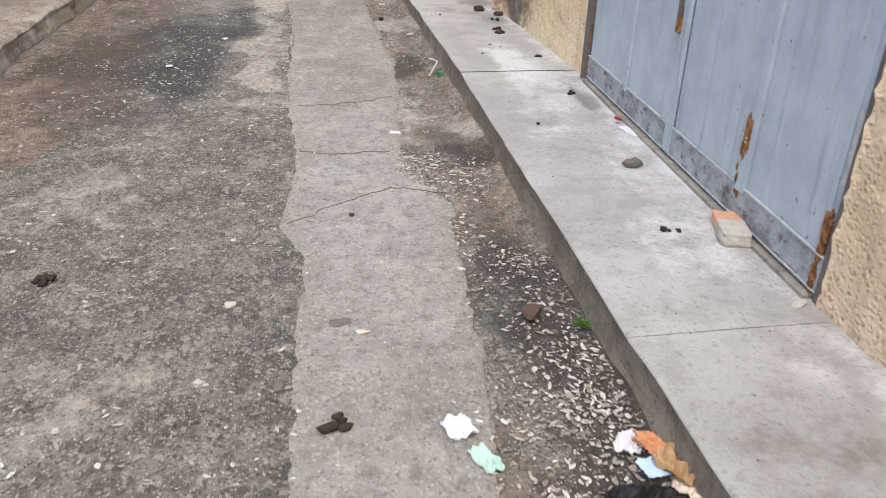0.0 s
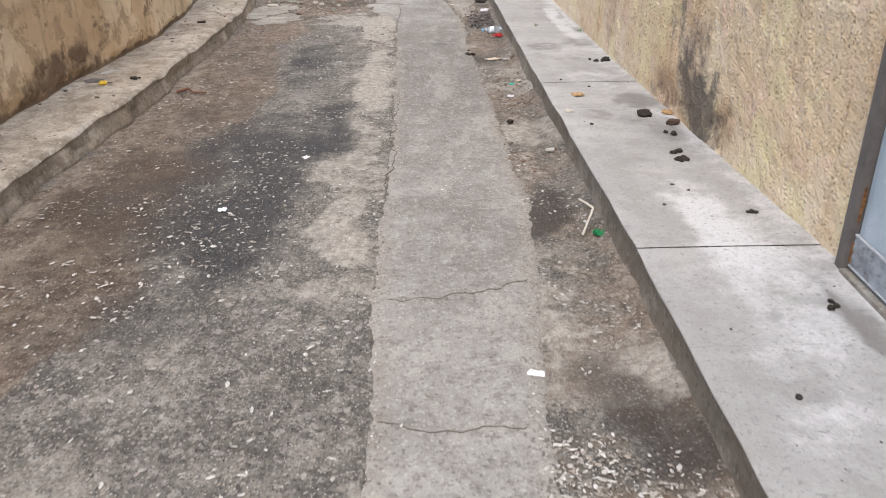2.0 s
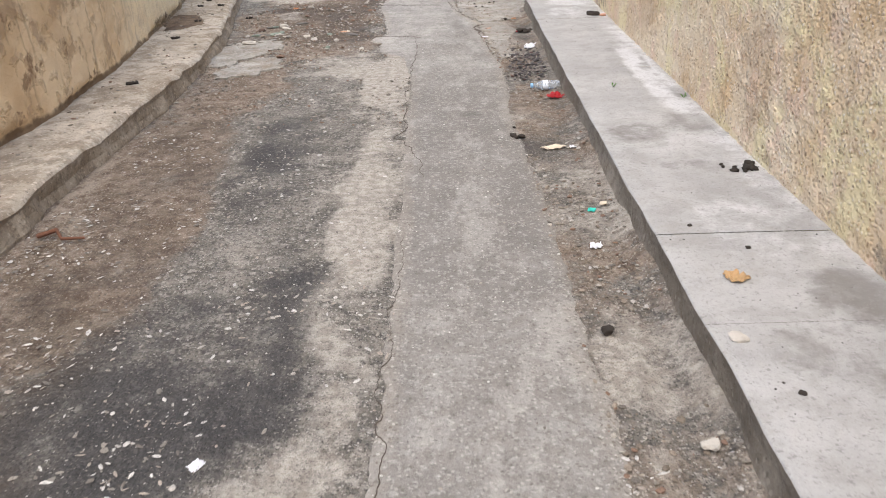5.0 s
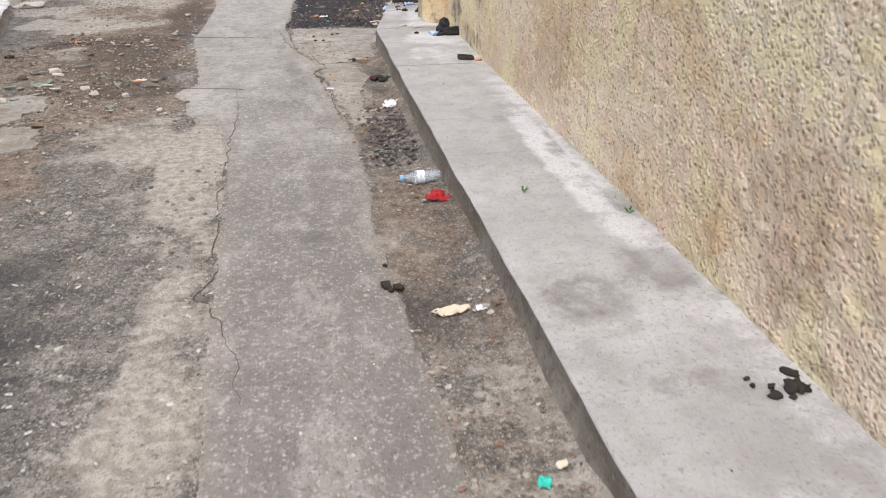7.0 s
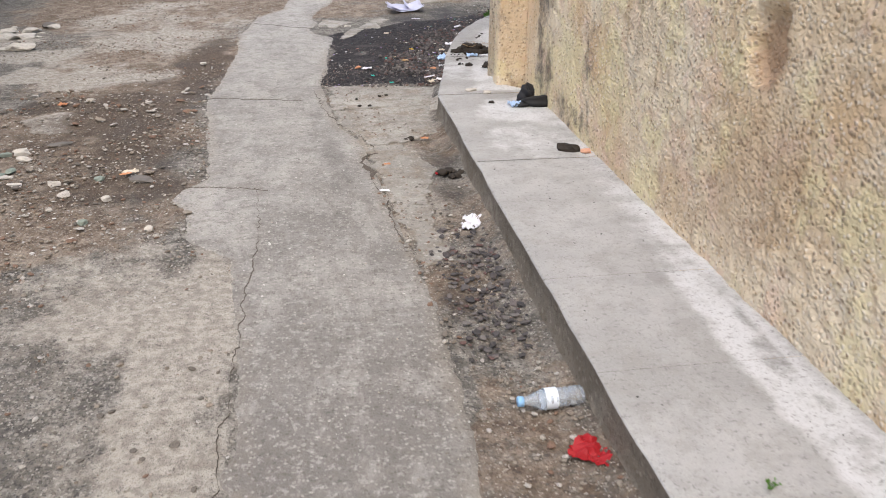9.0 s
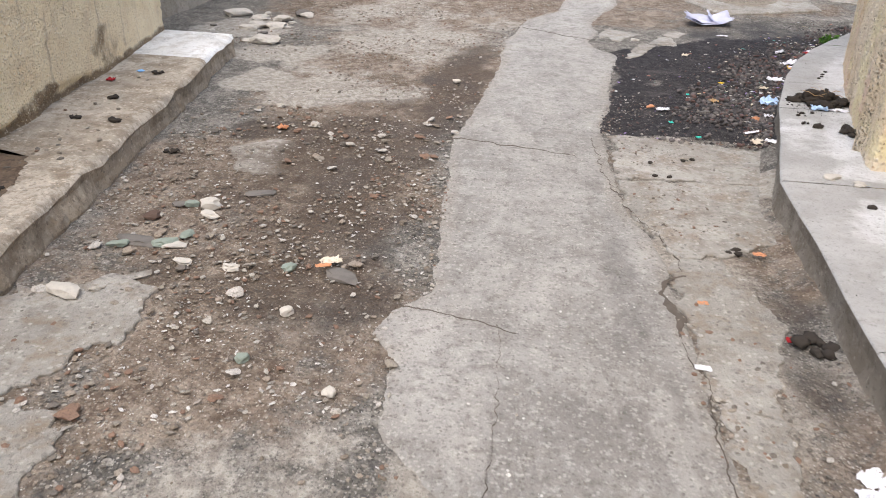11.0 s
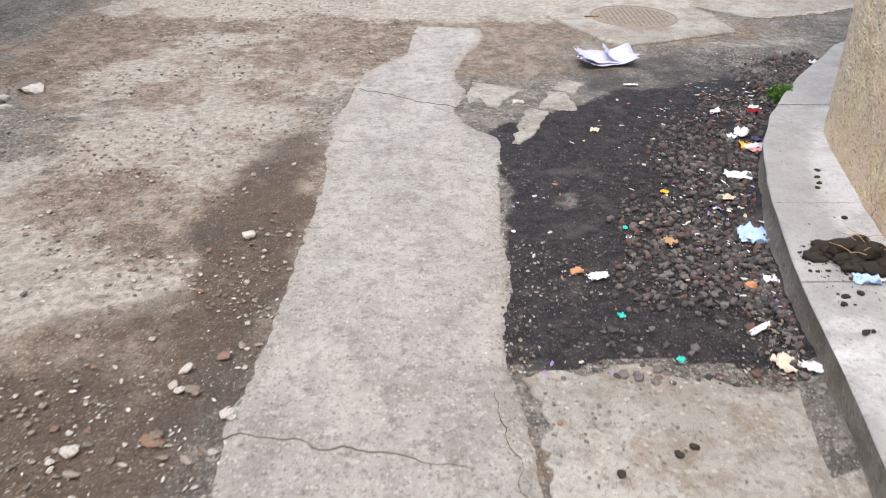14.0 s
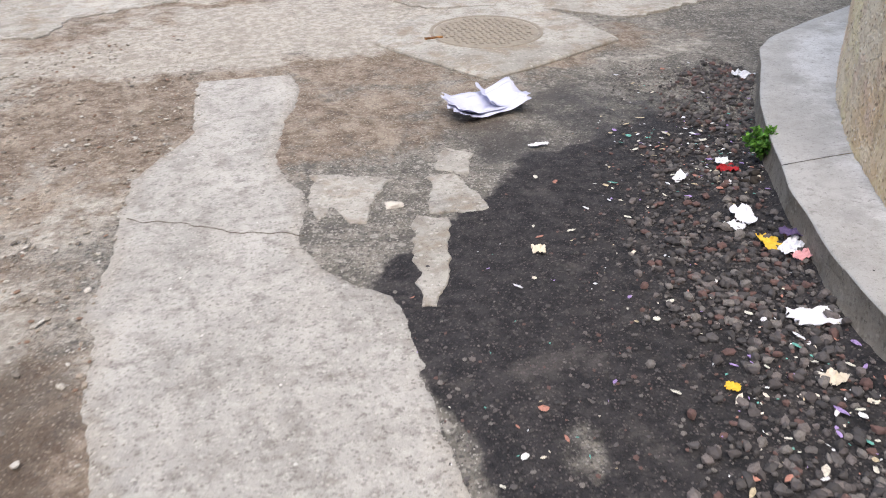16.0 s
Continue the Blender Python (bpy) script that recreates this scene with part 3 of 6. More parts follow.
def build_ground():
    xs, ys = spread(-2.4, 3.2, 0.03, 400), spread(1.6, 23.0, 0.03, 400)
    X0, Y0 = np.meshgrid(xs, ys)
    X = X0 + 0.16 * fbm(X0, Y0, 2.2, 4, 21)
    Y = Y0 + 0.30 * fbm(X0, Y0, 2.2, 4, 37)
    soil = blob_sum(X, Y, [(-1.15, 6.4, 0.55, 2.0, 1), (-1.15, 9.0, 0.55, 2.4, 1), (-1.1, 11.8, 0.5, 1.2, 0.9), (-1.0, 14.2, 0.9, 1.7, 1), (-0.6, 13.2, 0.55, 1.0, 1), (-0.7, 12.6, 0.5, 0.4, 0.8),
                          (-0.9, 16.8, 1.0, 2.4, 1.1), (-1.3, 19.6, 1.8, 2.0, 1.2), (0.8, 19.6, 1.2, 1.2, 0.85), (-0.6, 21.4, 1.8, 1.4, 1.1), (1.6, 20, 2.0, 0.8, 0.75)])
    gutter = (X > strip_right(Y) - 0.05) & (X < kerb_right(Y) + 0.1) & (Y < 15)
    soil = np.where(gutter, np.maximum(soil, 0.55 + 0.3 * fbm(X, Y, 1.3, 3, 4)), soil)
    damp = blob_sum(X, Y, [(-0.55, 7.2, 0.5, 1.5, 0.95), (-0.15, 8.1, 0.25, 0.9, 0.8), (-0.7, 6.2, 0.5, 0.8, 0.7), (-0.45, 9.6, 0.35, 0.9, 0.45), (1.05, 3.5, 0.22, 0.9, 0.9), (1.06, 5.1, 0.2, 0.5, 0.7), (1.05, 6.75, 0.13, 0.3, 0.9),
                          (1.07, 10.2, 0.16, 0.6, 0.5), (-0.4, 10.1, 0.35, 0.8, 0.4), (-0.35, 13.6, 0.22, 0.8, 0.8), (-0.6, 14.7, 0.35, 0.8, 0.9), (-0.8, 15.3, 0.3, 0.5, 0.55), (-1.25, 15.0, 0.3, 0.25, 0.9), (-0.42, 16.3, 0.24, 1.6, 1.15), (-0.7, 14.8, 0.5, 0.6, 1.1), (-0.5, 13.8, 0.35, 0.8, 0.85), (-0.62, 13.3, 0.4, 0.3, 0.8), (-0.75, 15.5, 0.3, 0.4, 0.7),
                          (-0.6, 13.0, 0.4, 0.3, 0.6), (-1.0, 14.1, 0.5, 0.4, 0.4), (-0.85, 13.3, 0.4, 0.3, 0.6), (1.9, 18.9, 0.9, 0.7, 0.7), (-0.45, 17.5, 0.25, 0.5, 0.35), (-0.85, 6.7, 0.6, 1.0, 0.8), (-0.95, 8.3, 0.4, 1.2, 0.5), (-0.45, 10.2, 0.3, 0.7, 0.7), (1.02, 12.1, 0.12, 0.4, 0.6), (1.15, 13.2, 0.12, 0.5, 0.6), (0.95, 13.0, 0.1, 0.4, 0.4), (1.1, 3.0, 0.25, 0.6, 0.9), (-0.85, 14.2, 0.6, 1.0, 0.55), (-0.95, 7.0, 0.45, 1.1, 0.8), (-1.0, 9.6, 0.4, 2.0, 0.5), (-0.45, 15.2, 0.25, 0.8, 0.9)])
    pale = blob_sum(X, Y, [(0.08, 6.65, 0.16, 0.36, 0.75), (0.10, 9.0, 0.2, 1.9, 0.8), (0.05, 11.6, 0.22, 1.3, 0.85), (0.0, 12.1, 0.4, 0.4, 0.5), (-0.3, 12.1, 0.5, 0.5, 0.62), (-1.15, 14.55, 0.25, 0.2, 0.6), (-1.1, 15.9, 0.6, 0.5, 0.72), (-1.9, 16.9, 0.5, 0.5, 0.8),
                          (-0.85, 16.7, 0.3, 0.6, 0.55), (-0.55, 17.3, 0.25, 0.5, 0.45), (-1.5, 18.9, 0.6, 0.4, 0.6), (1.1, 4.7, 0.12, 0.5, 0.5), (1.1, 8.0, 0.12, 0.6, 0.45), (1.0, 13.2, 0.25, 0.9, 0.5), (-0.3, 3.7, 0.5, 0.9, 0.42), (-1.1, 20.5, 0.8, 0.3, 0.55), (1.0, 11.4, 0.1, 0.5, 0.3), (2.9, 19.6, 0.6, 0.25, 0.55), (-1.1, 18.4, 1.3, 2.9, 0.52), (0.2, 21.0, 2.4, 1.0, 0.7), (-1.6, 20.6, 1.2, 0.6, 0.72), (-1.2, 19.7, 0.6, 0.3, 0.75), (-0.1, 3.2, 0.4, 0.6, 0.5), (-0.5, 4.3, 0.4, 0.5, 0.4), (-0.2, 10.5, 0.5, 0.9, 0.25), (-0.35, 3.6, 0.6, 0.8, 0.55), (0.16, 6.45, 0.14, 0.3, 0.95), (-0.9, 17.6, 0.9, 0.8, 0.6), (-1.3, 16.6, 0.7, 0.5, 0.6), (-1.78, 16.05, 0.28, 0.25, 0.9), (-0.5, 4.5, 0.55, 0.7, 0.5), (-1.16, 14.62, 0.2, 0.2, 0.7), (-2.6, 17.6, 0.6, 0.6, 0.8)])
    pale = np.maximum(pale, np.where((X0 < strip_left(Y0)) & (Y0 < 12.5), (0.37 + 0.16 * fbm(X0, Y0, 1.1, 3, 83)) * np.clip((X + 0.75) / 0.35, 0.1, 1), 0.0) * (1 - 0.8 * np.clip(damp, 0, 1)))
    pale = np.where(gutter & (Y0 > 5.2), np.maximum(pale, 0.40 + 0.22 * fbm(X0, Y0, 1.6, 3, 91)), pale)
    band = smooth_bump(np.abs(X0 + 0.10 - strip_left(Y0)), 0.10, 0.26) * smooth_bump(np.abs(Y0 - 10.7), 1.5, 2.6) * (X0 < strip_left(Y0) + 0.1)
    pale = np.maximum(pale, (0.52 + 0.3 * fbm(X0, Y0, 3, 3, 29)) * band)
    pale = np.where((Y > 21.9) & (X < 1.0), np.maximum(pale, smooth_bump(np.abs(Y - 22.8), 0.7, 1.0)), pale)
    pale = pale * np.clip(1 + 1.0 * fbm(X0, Y0, 1.5, 3, 97), 0.2, 1.8)
    tar = ((Y0 > 15.43 + 0.08 * fbm(X0, Y0, 4, 5, 3)) & (X0 > strip_right(Y0) - 0.1) & (X0 < kerb_right(Y0) + 0.1)).astype(float)
    tar *= smooth_bump(Y + 0.55 * np.abs(X - 1.9), 18.6, 19.5) * smooth_bump(-(X - np.where(Y < 17.55, strip_right(Y0), 0.52 + 1.0 * (Y - 17.55))), np.where(Y < 17.55, -0.06, -0.24), 0.12)
    tar *= 1 - 0.5 * blob_sum(X, Y, [(0.87, 16.83, 0.12, 0.14, 1), (1.9, 18.8, 0.5, 0.15, 0.8)])
    soil, damp = soil * (0.85 + 0.5 * fbm(X0, Y0, 3, 4, 51)), damp * (0.9 + 0.6 * fbm(X0, Y0, 3.4, 4, 63))
    X, Y = X0, Y0
    Z = rise(Y) + 0.004 * fbm(X, Y, 2.0, 3) + 0.003 * fbm(X, Y, 12, 3, 3) - 0.004 * np.clip(soil, 0, 1) + 0.004 * pale
    Z += np.where(tar > 0.4, 0.010, np.where(soil > 0.4, 0.007, 0.003)) * np.abs(fbm(X, Y, 26, 2, 9))
    Z = np.where(Y > 40, rise(40.0), Z)
    Z += bank(X, Y) - 0.004
    lo, hi = strip_edges(Y)
    inside = np.minimum(X - lo, hi - X)
    Z -= np.where(Y < 20.0, 0.022 * np.clip((inside - 0.02) / 0.06, 0, 1), 0)
    ob = from_arrays("ground", np.stack([X, Y, Z], -1).reshape(-1, 3), grid_faces(len(ys), len(xs)), M_ROAD)
    for k, v in (("soil", soil), ("damp", damp), ("pale", pale), ("tar", tar)):
        set_attr(ob, k, v)
    return tagged(ob, "worn grey road surface with brown soil and damp stains", "ground", kind="structure")


ground = build_ground()


# ---- concrete strip down the middle ----
TONE = line([(-3, 0.45), (4.5, 0.5), (6, 0.42), (7.5, 0.38), (9, 0.12), (11.2, 0.12), (12.4, 0.3), (13.2, 0.40), (14.5, 0.52), (16, 0.60), (20, 0.66)])


def build_strip():
    root = tagged(empty("concrete_strip", 0.5, 8, 0), "long grey concrete strip patched down the lane", "road patch", kind="structure")
    cuts = [-3, 7.9, 10.4, 17.0, 20.0]
    for a, b in zip(cuts, cuts[1:]):
        skew = 0.06
        ys = np.linspace(a, b, max(8, int((b - a) / 0.022)))
        lo, hi = strip_edges(ys)
        ins = np.array([-0.012, 0.0, 0.012, 0.03])
        inner = np.linspace(0.11, 0.89, 30)
        W = (hi - lo)[:, None]
        X = np.concatenate([lo[:, None] + ins, lo[:, None] + W * inner, hi[:, None] - ins[::-1]], 1)
        ease = np.clip(np.minimum(ys - a, b - ys) / 0.3, 0, 1)[:, None]
        Y = ys[:, None] + 0 * X + skew * (1 - ease) * (0.5 - (X - lo[:, None]) / W)
        Y[0], Y[-1] = Y[0] + 0.0004, Y[-1] - 0.0004
        Z = rise(Y) + 0.003 + 0.0016 * fbm(X, Y, 3, 3, 5) + 0.0012 * fbm(X, Y, 18, 3, 8)
        drop = np.concatenate([[0.016, 0.006, 0.0015, 0.0], 0 * inner, [0.0, 0.0015, 0.006, 0.016]])
        Z = Z - drop[None, :]
        ob = from_arrays("concrete_bay", np.stack([X, Y, Z], -1).reshape(-1, 3), grid_faces(*X.shape), M_STRIP)
        near = np.minimum(X - lo[:, None], hi[:, None] - X)
        set_attr(ob, "edge", smooth_bump(near, 0.0, 0.13) * (0.75 + 0.5 * fbm(X, Y, 2.0, 3, 11)))
        new_patch = blob_sum(X, Y, [(0.03, 12.85, 0.19, 0.36, 0.28)])
        set_attr(ob, "tone", np.clip(TONE(Y) + new_patch + 0.16 * fbm(X, Y, 1.4, 3, 19), 0, 1))
        set_attr(ob, "stain", blob_sum(X, Y, [(0.58, 13.75, 0.09, 0.4, 0.75), (0.62, 13.3, 0.10, 0.25, 0.6), (0.62, 10.66, 0.12, 0.12, 0.7), (0.85, 10.3, 0.1, 0.3, 0.4), (0.5, 14.75, 0.10, 0.4, 0.55), (0.42, 8.2, 0.16, 0.4, 0.35),
                                              (0.7, 12.2, 0.15, 0.7, 0.4), (0.55, 3.35, 0.2, 0.5, 0.25), (0.6, 4.9, 0.2, 0.25, 0.35), (0.1, 18.3, 0.3, 0.3, 0.3), (0.2, 16.2, 0.2, 0.5, 0.3)]))
        keep(ob, root)
    return root


def keep(ob, root):
    ob.parent = root
    ob.matrix_parent_inverse = root.matrix_world.inverted()
    return ob


strip = build_strip()


# ---- pavements ----
def ribbon(name, inner, outer, ys, height, material, ragged=0.006, wear=0.012, face=None):
    """A bay of pavement between two lines with a worn kerb edge, and the kerb's upright face below it."""
    tops, faces = [], []
    for y in ys:
        xi, xo = float(inner(y)), float(outer(y))
        s = 1 if xi > xo else -1
        top = height(y) if callable(height) else height
        z = top + float(rise(y)) + 0.002 * float(fbm(y, xo, 1.5, 2, 6))
        j = ragged * float(fbm(y, xo, 3.0, 5, 2))
        w = wear * (1 + 0.9 * float(fbm(y, 3.3, 4.2, 4, 7)))
        f = float(rise(y))
        tops.append([(x, y, q) for x, q in [(xi + (xo + j + s * w * 1.4 - xi) * k / 11, z + 0.0015 * math.sin(3.1 * k / 11)) for k in range(12)] + [(xo + j + s * w * 0.4, z - w * 0.35), (xo + j, z - w)]])
        low = ragged * 1.4 * float(fbm(y, xo, 5.0, 4, 12))
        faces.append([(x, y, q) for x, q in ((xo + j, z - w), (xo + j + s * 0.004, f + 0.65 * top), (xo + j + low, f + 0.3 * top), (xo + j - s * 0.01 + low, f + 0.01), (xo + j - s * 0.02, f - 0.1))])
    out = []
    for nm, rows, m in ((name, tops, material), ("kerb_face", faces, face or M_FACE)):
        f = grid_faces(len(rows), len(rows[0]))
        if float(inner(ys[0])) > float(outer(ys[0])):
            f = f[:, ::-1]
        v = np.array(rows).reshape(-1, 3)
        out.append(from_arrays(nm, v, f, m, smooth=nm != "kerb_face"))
        if m is M_PAVE:
            x, y = v[:, 0], v[:, 1]
            near = smooth_bump(np.where(y < 14.5, wall_right(y), kerb_right(y) + 0.35) - x, 0.02, 0.32)
            set_attr(out[-1], "chalk", np.maximum(near * (0.72 + 0.45 * fbm(x, y, 0.9, 3, 71)), blob_sum(x, y, [(1.65, 5.7, 0.25, 0.7, 0.7), (1.6, 8.6, 0.25, 0.4, 0.6), (1.6, 6.4, 0.2, 0.4, 0.6), (1.62, 13.4, 0.3, 0.4, 0.65), (1.6, 15.2, 0.3, 0.6, 0.6), (1.72, 3.05, 0.22, 0.25, 0.55), (1.68, 4.3, 0.18, 0.6, 0.65), (1.62, 9.6, 0.3, 0.5, 0.45), (1.62, 6.1, 0.16, 0.55, 0.95), (1.78, 10.9, 0.12, 1.4, 0.95), (1.5, 5.0, 0.2, 0.5, 0.5), (1.62, 3.75, 0.25, 0.4, 0.65), (1.7, 14.0, 0.3, 0.4, 0.8)])))
            set_attr(out[-1], "smudge", 1.15 * blob_sum(x, y, [(1.78, 8.05, 0.2, 0.25, 0.7), (1.62, 7.7, 0.25, 0.22, 0.5), (1.8, 5.4, 0.08, 0.3, 0.75), (1.78, 7.4, 0.15, 0.3, 0.55), (1.75, 9.9, 0.2, 0.25, 0.6), (1.45, 9.75, 0.22, 0.22, 0.6), (1.55, 9.3, 0.2, 0.2, 0.45), (1.8, 10.9, 0.1, 0.5, 0.45), (1.8, 15.5, 0.2, 0.3, 0.5), (1.85, 14.1, 0.15, 0.3, 0.4), (1.45, 2.7, 0.4, 0.45, 0.5), (1.55, 7.75, 0.3, 0.2, 0.5), (1.86, 10.5, 0.05, 0.3, 0.7), (1.84, 11.3, 0.05, 0.3, 0.6), (1.38, 11.2, 0.15, 0.3, 0.35)]))
    return out


def build_pavement_right():
    root = tagged(empty("pavement_right", 1.55, 8, 0), "raised pale concrete pavement with joints and chalky stains", "pavement", kind="structure")
    joints = [-2.0, -0.8, 0.5, 1.8, 2.5, 3.25, 3.98, 4.56, 5.28, 5.95, 6.6, 7.27, 7.9, 8.53, 9.2, 9.86, 10.5, 11.17, 11.76, 12.4, 13.07, 13.75, 14.45, 15.1, 15.7, 16.35, 17.0, 17.7, 18.4, 19.1, 19.8, 20.6]
    curved = line([(14.4, 1.95), (14.68, 1.72), (15.4, 1.86), (16.2, 2.03), (17.2, 2.29), (17.8, 2.66), (18.24, 3.0), (18.82, 3.53), (19.1, 4.0), (19.5, 5.0), (20.4, 7.1), (24, 15)])
    for a, b in zip(joints, joints[1:]):
        gap = 0.0006 if 13.07 in (a, b) else 0.0004
        ys = np.linspace(a + gap, b - gap, max(6, int((b - a) / 0.04)))
        inner = (lambda y: wall_right(y) + 0.06) if b < 14.6 else (lambda y: curved(y) + 0.08)
        t = PAVE_R + 0.004 * (RNG.random() - 0.5)
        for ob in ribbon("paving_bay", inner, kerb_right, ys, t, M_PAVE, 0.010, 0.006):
            keep(ob, root)
    return root, curved


pavement_right, wall_curved = build_pavement_right()


def build_pavement_left():
    root = tagged(empty("pavement_left", -1.6, 10, 0), "raised rough concrete pavement with a broken soiled kerb", "pavement", kind="structure")
    cuts = [-3, 2.2, 6.3, 9.2, 12.1, 15.95, 16.75]
    for a, b in zip(cuts, cuts[1:]):
        ys = np.linspace(a + 0.0012, b - 0.0012, max(6, int((b - a) / 0.04)))
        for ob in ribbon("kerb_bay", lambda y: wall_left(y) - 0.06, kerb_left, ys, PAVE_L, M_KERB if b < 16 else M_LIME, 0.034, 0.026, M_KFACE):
            keep(ob, root)
    bm = bmesh.new()
    box(bm, -2.94, -2.25, 16.70, 16.77, -0.1, 0.137, 0.01)
    keep(part("kerb_end", bm, M_LIME), root)
    return root


pavement_left = build_pavement_left()


# ---- walls ----
def wall_sheet(name, path, z0, z1, thick, material, step, rough, label, marks=None, fine_to=1.3, lumps=0.0, dents=()):
    """A wall along (x, y) points: a rough face towards the lane, and thickness behind it."""
    pts = [Vector(p) for p in path]
    run, dist = [], 0.0
    for a, b in zip(pts, pts[1:]):
        k = max(1, int((b - a).length / step))
        t = (b - a).normalized()
        for i in range(k):
            run.append((a.lerp(b, i / k), Vector((-t.y, t.x))))
    run.append((pts[-1], run[-1][1]))
    zs = np.concatenate([np.arange(z0, fine_to, step), np.linspace(fine_to, z1, 5)])
    P = np.array([[p.x, p.y] for p, _ in run])
    Nn = np.array([[n.x, n.y] for _, n in run])
    S = np.concatenate([[0], np.cumsum(np.linalg.norm(np.diff(P, axis=0), axis=1))])
    SS, ZZ = np.meshgrid(S, zs)
    D = rough * np.clip(fbm(SS, ZZ, 30, 3, 5) * (1 + 0.8 * fbm(SS, ZZ, 2.5, 2, 15)), -0.5, 1) + 0.45 * rough * fbm(SS, ZZ, 9, 3, 8) + 0.012 * fbm(SS, ZZ, 1.2, 2, 1)
    D = D + lumps * fbm(SS, ZZ, 3.2, 3, 17) + 0.4 * lumps * fbm(SS, ZZ, 7, 3, 27)
    YY = np.broadcast_to(P[:, 1][None, :], SS.shape)
    for cy, cz, ry, rz, deep in dents:
        d = np.sqrt(((YY - cy) / ry) ** 2 + ((ZZ - cz) / rz) ** 2) + 0.45 * fbm(SS, ZZ, 9, 4, 33)
        D = D - deep * np.clip((1.1 - d) / 0.35, 0, 1)
    X = P[:, 0][None, :] + Nn[:, 0][None, :] * D
    Y = P[:, 1][None, :] + Nn[:, 1][None, :] * D
    front = np.stack([X, Y, ZZ], -1).reshape(-1, 3)
    cols = len(run)
    f = grid_faces(len(zs), cols).tolist()
    base = len(front)
    back = [(p.x - n.x * thick, p.y - n.y * thick, z) for z in (z0, z1) for p, n in run]
    f += [[base + i + 1, base + i, base + cols + i, base + cols + i + 1] for i in range(cols - 1)]
    last = (len(zs) - 1) * cols
    f += [[last + i, last + i + 1, base + cols + i + 1, base + cols + i] for i in range(cols - 1)]
    for c in (0, cols - 1):
        f += [[r * cols + c for r in range(len(zs))] + [base + cols + c, base + c]]
    ob = from_arrays(name, np.concatenate([front, np.array(back)]), f, material)
    extra = len(back)
    for k, fn in (marks or {}).items():
        set_attr(ob, k, np.concatenate([fn(X, Y, ZZ).ravel(), np.zeros(extra)]))
    return tagged(ob, label, "wall", kind="structure")


def soot_right(X, Y, Z):
    s = blob_sum(Y, Z, [(7.5, 0.45, 0.35, 0.38, 0.85), (7.25, 0.25, 0.3, 0.22, 0.8), (7.6, 0.85, 0.25, 0.35, 0.5), (7.95, 0.2, 0.35, 0.12, 0.6), (14.2, 0.6, 0.3, 0.9, 0.55), (13.6, 0.2, 0.6, 0.15, 0.45), (6.9, 0.3, 0.15, 0.25, 0.45), (13.35, 0.45, 0.12, 0.6, 0.6), (12.65, 0.8, 0.15, 0.5, 0.4), (7.83, 0.7, 0.2, 0.35, 0.6), (7.15, 0.4, 0.12, 0.2, 0.6), (9.04, 0.6, 0.1, 0.4, 0.3)])
    return s * (0.95 + 0.6 * fbm(Y, Z, 3, 4, 44))


def worn_right(X, Y, Z):
    return blob_sum(Y, Z, [(7.9, 0.27, 0.35, 0.16, 0.8), (7.0, 0.3, 0.2, 0.2, 0.7), (11.65, 0.95, 0.14, 0.16, 1.0), (10.1, 0.45, 0.35, 0.35, 0.4), (9.45, 0.5, 0.3, 0.4, 0.62), (11.6, 0.55, 0.45, 0.4, 0.55), (12.1, 0.3, 0.4, 0.2, 0.5), (8.4, 0.5, 0.3, 0.3, 0.35), (6.6, 0.5, 0.3, 0.3, 0.35), (8.8, 0.2, 0.8, 0.06, 0.5), (5.95, 0.25, 0.1, 0.2, 0.4)])


def smooth_right(X, Y, Z):
    return 0.25 * smooth_bump(Y, 7.2, 8.6)


def wall_points(fn, y0, y1, n=8):
    return [(float(fn(y)), float(y)) for y in np.linspace(y0, y1, n)]


MARKS = {"soot": soot_right, "worn": worn_right, "smooth": smooth_right}
H = 2.4
wall_east_1 = wall_sheet("wall_east_1", wall_points(wall_right, 5.80, 14.70, 14), 0.02, H, 0.3, M_CAST, 0.018, 0.010, "tan roughcast wall with soot and damp stains", MARKS, dents=[(11.66, 0.98, 0.10, 0.14, 0.05), (7.85, 0.24, 0.22, 0.08, 0.012), (7.05, 0.24, 0.15, 0.08, 0.012)])
wall_east_2 = wall_sheet("wall_east_2", wall_points(wall_right, -3.0, 3.335, 4), 0.02, H, 0.3, M_CAST, 0.03, 0.010, "tan roughcast wall beside a steel door", MARKS)
_curve = [(1.95, 14.70)] + [(1.74, 14.68)] + [(float(wall_curved(y)), float(y)) for y in np.linspace(14.75, 23.0, 34)]
wall_east_3 = wall_sheet("wall_east_3", _curve, 0.02, H, 0.3, M_CAST, 0.022, 0.010, "curved tan roughcast corner wall", {"soot": lambda X, Y, Z: blob_sum(Y, Z, [(14.9, 0.5, 0.3, 0.9, 0.4)]), "worn": lambda X, Y, Z: 0 * X, "smooth": lambda X, Y, Z: 0 * X})
_lw = wall_points(wall_left, 16.74, -3.0, 40) 
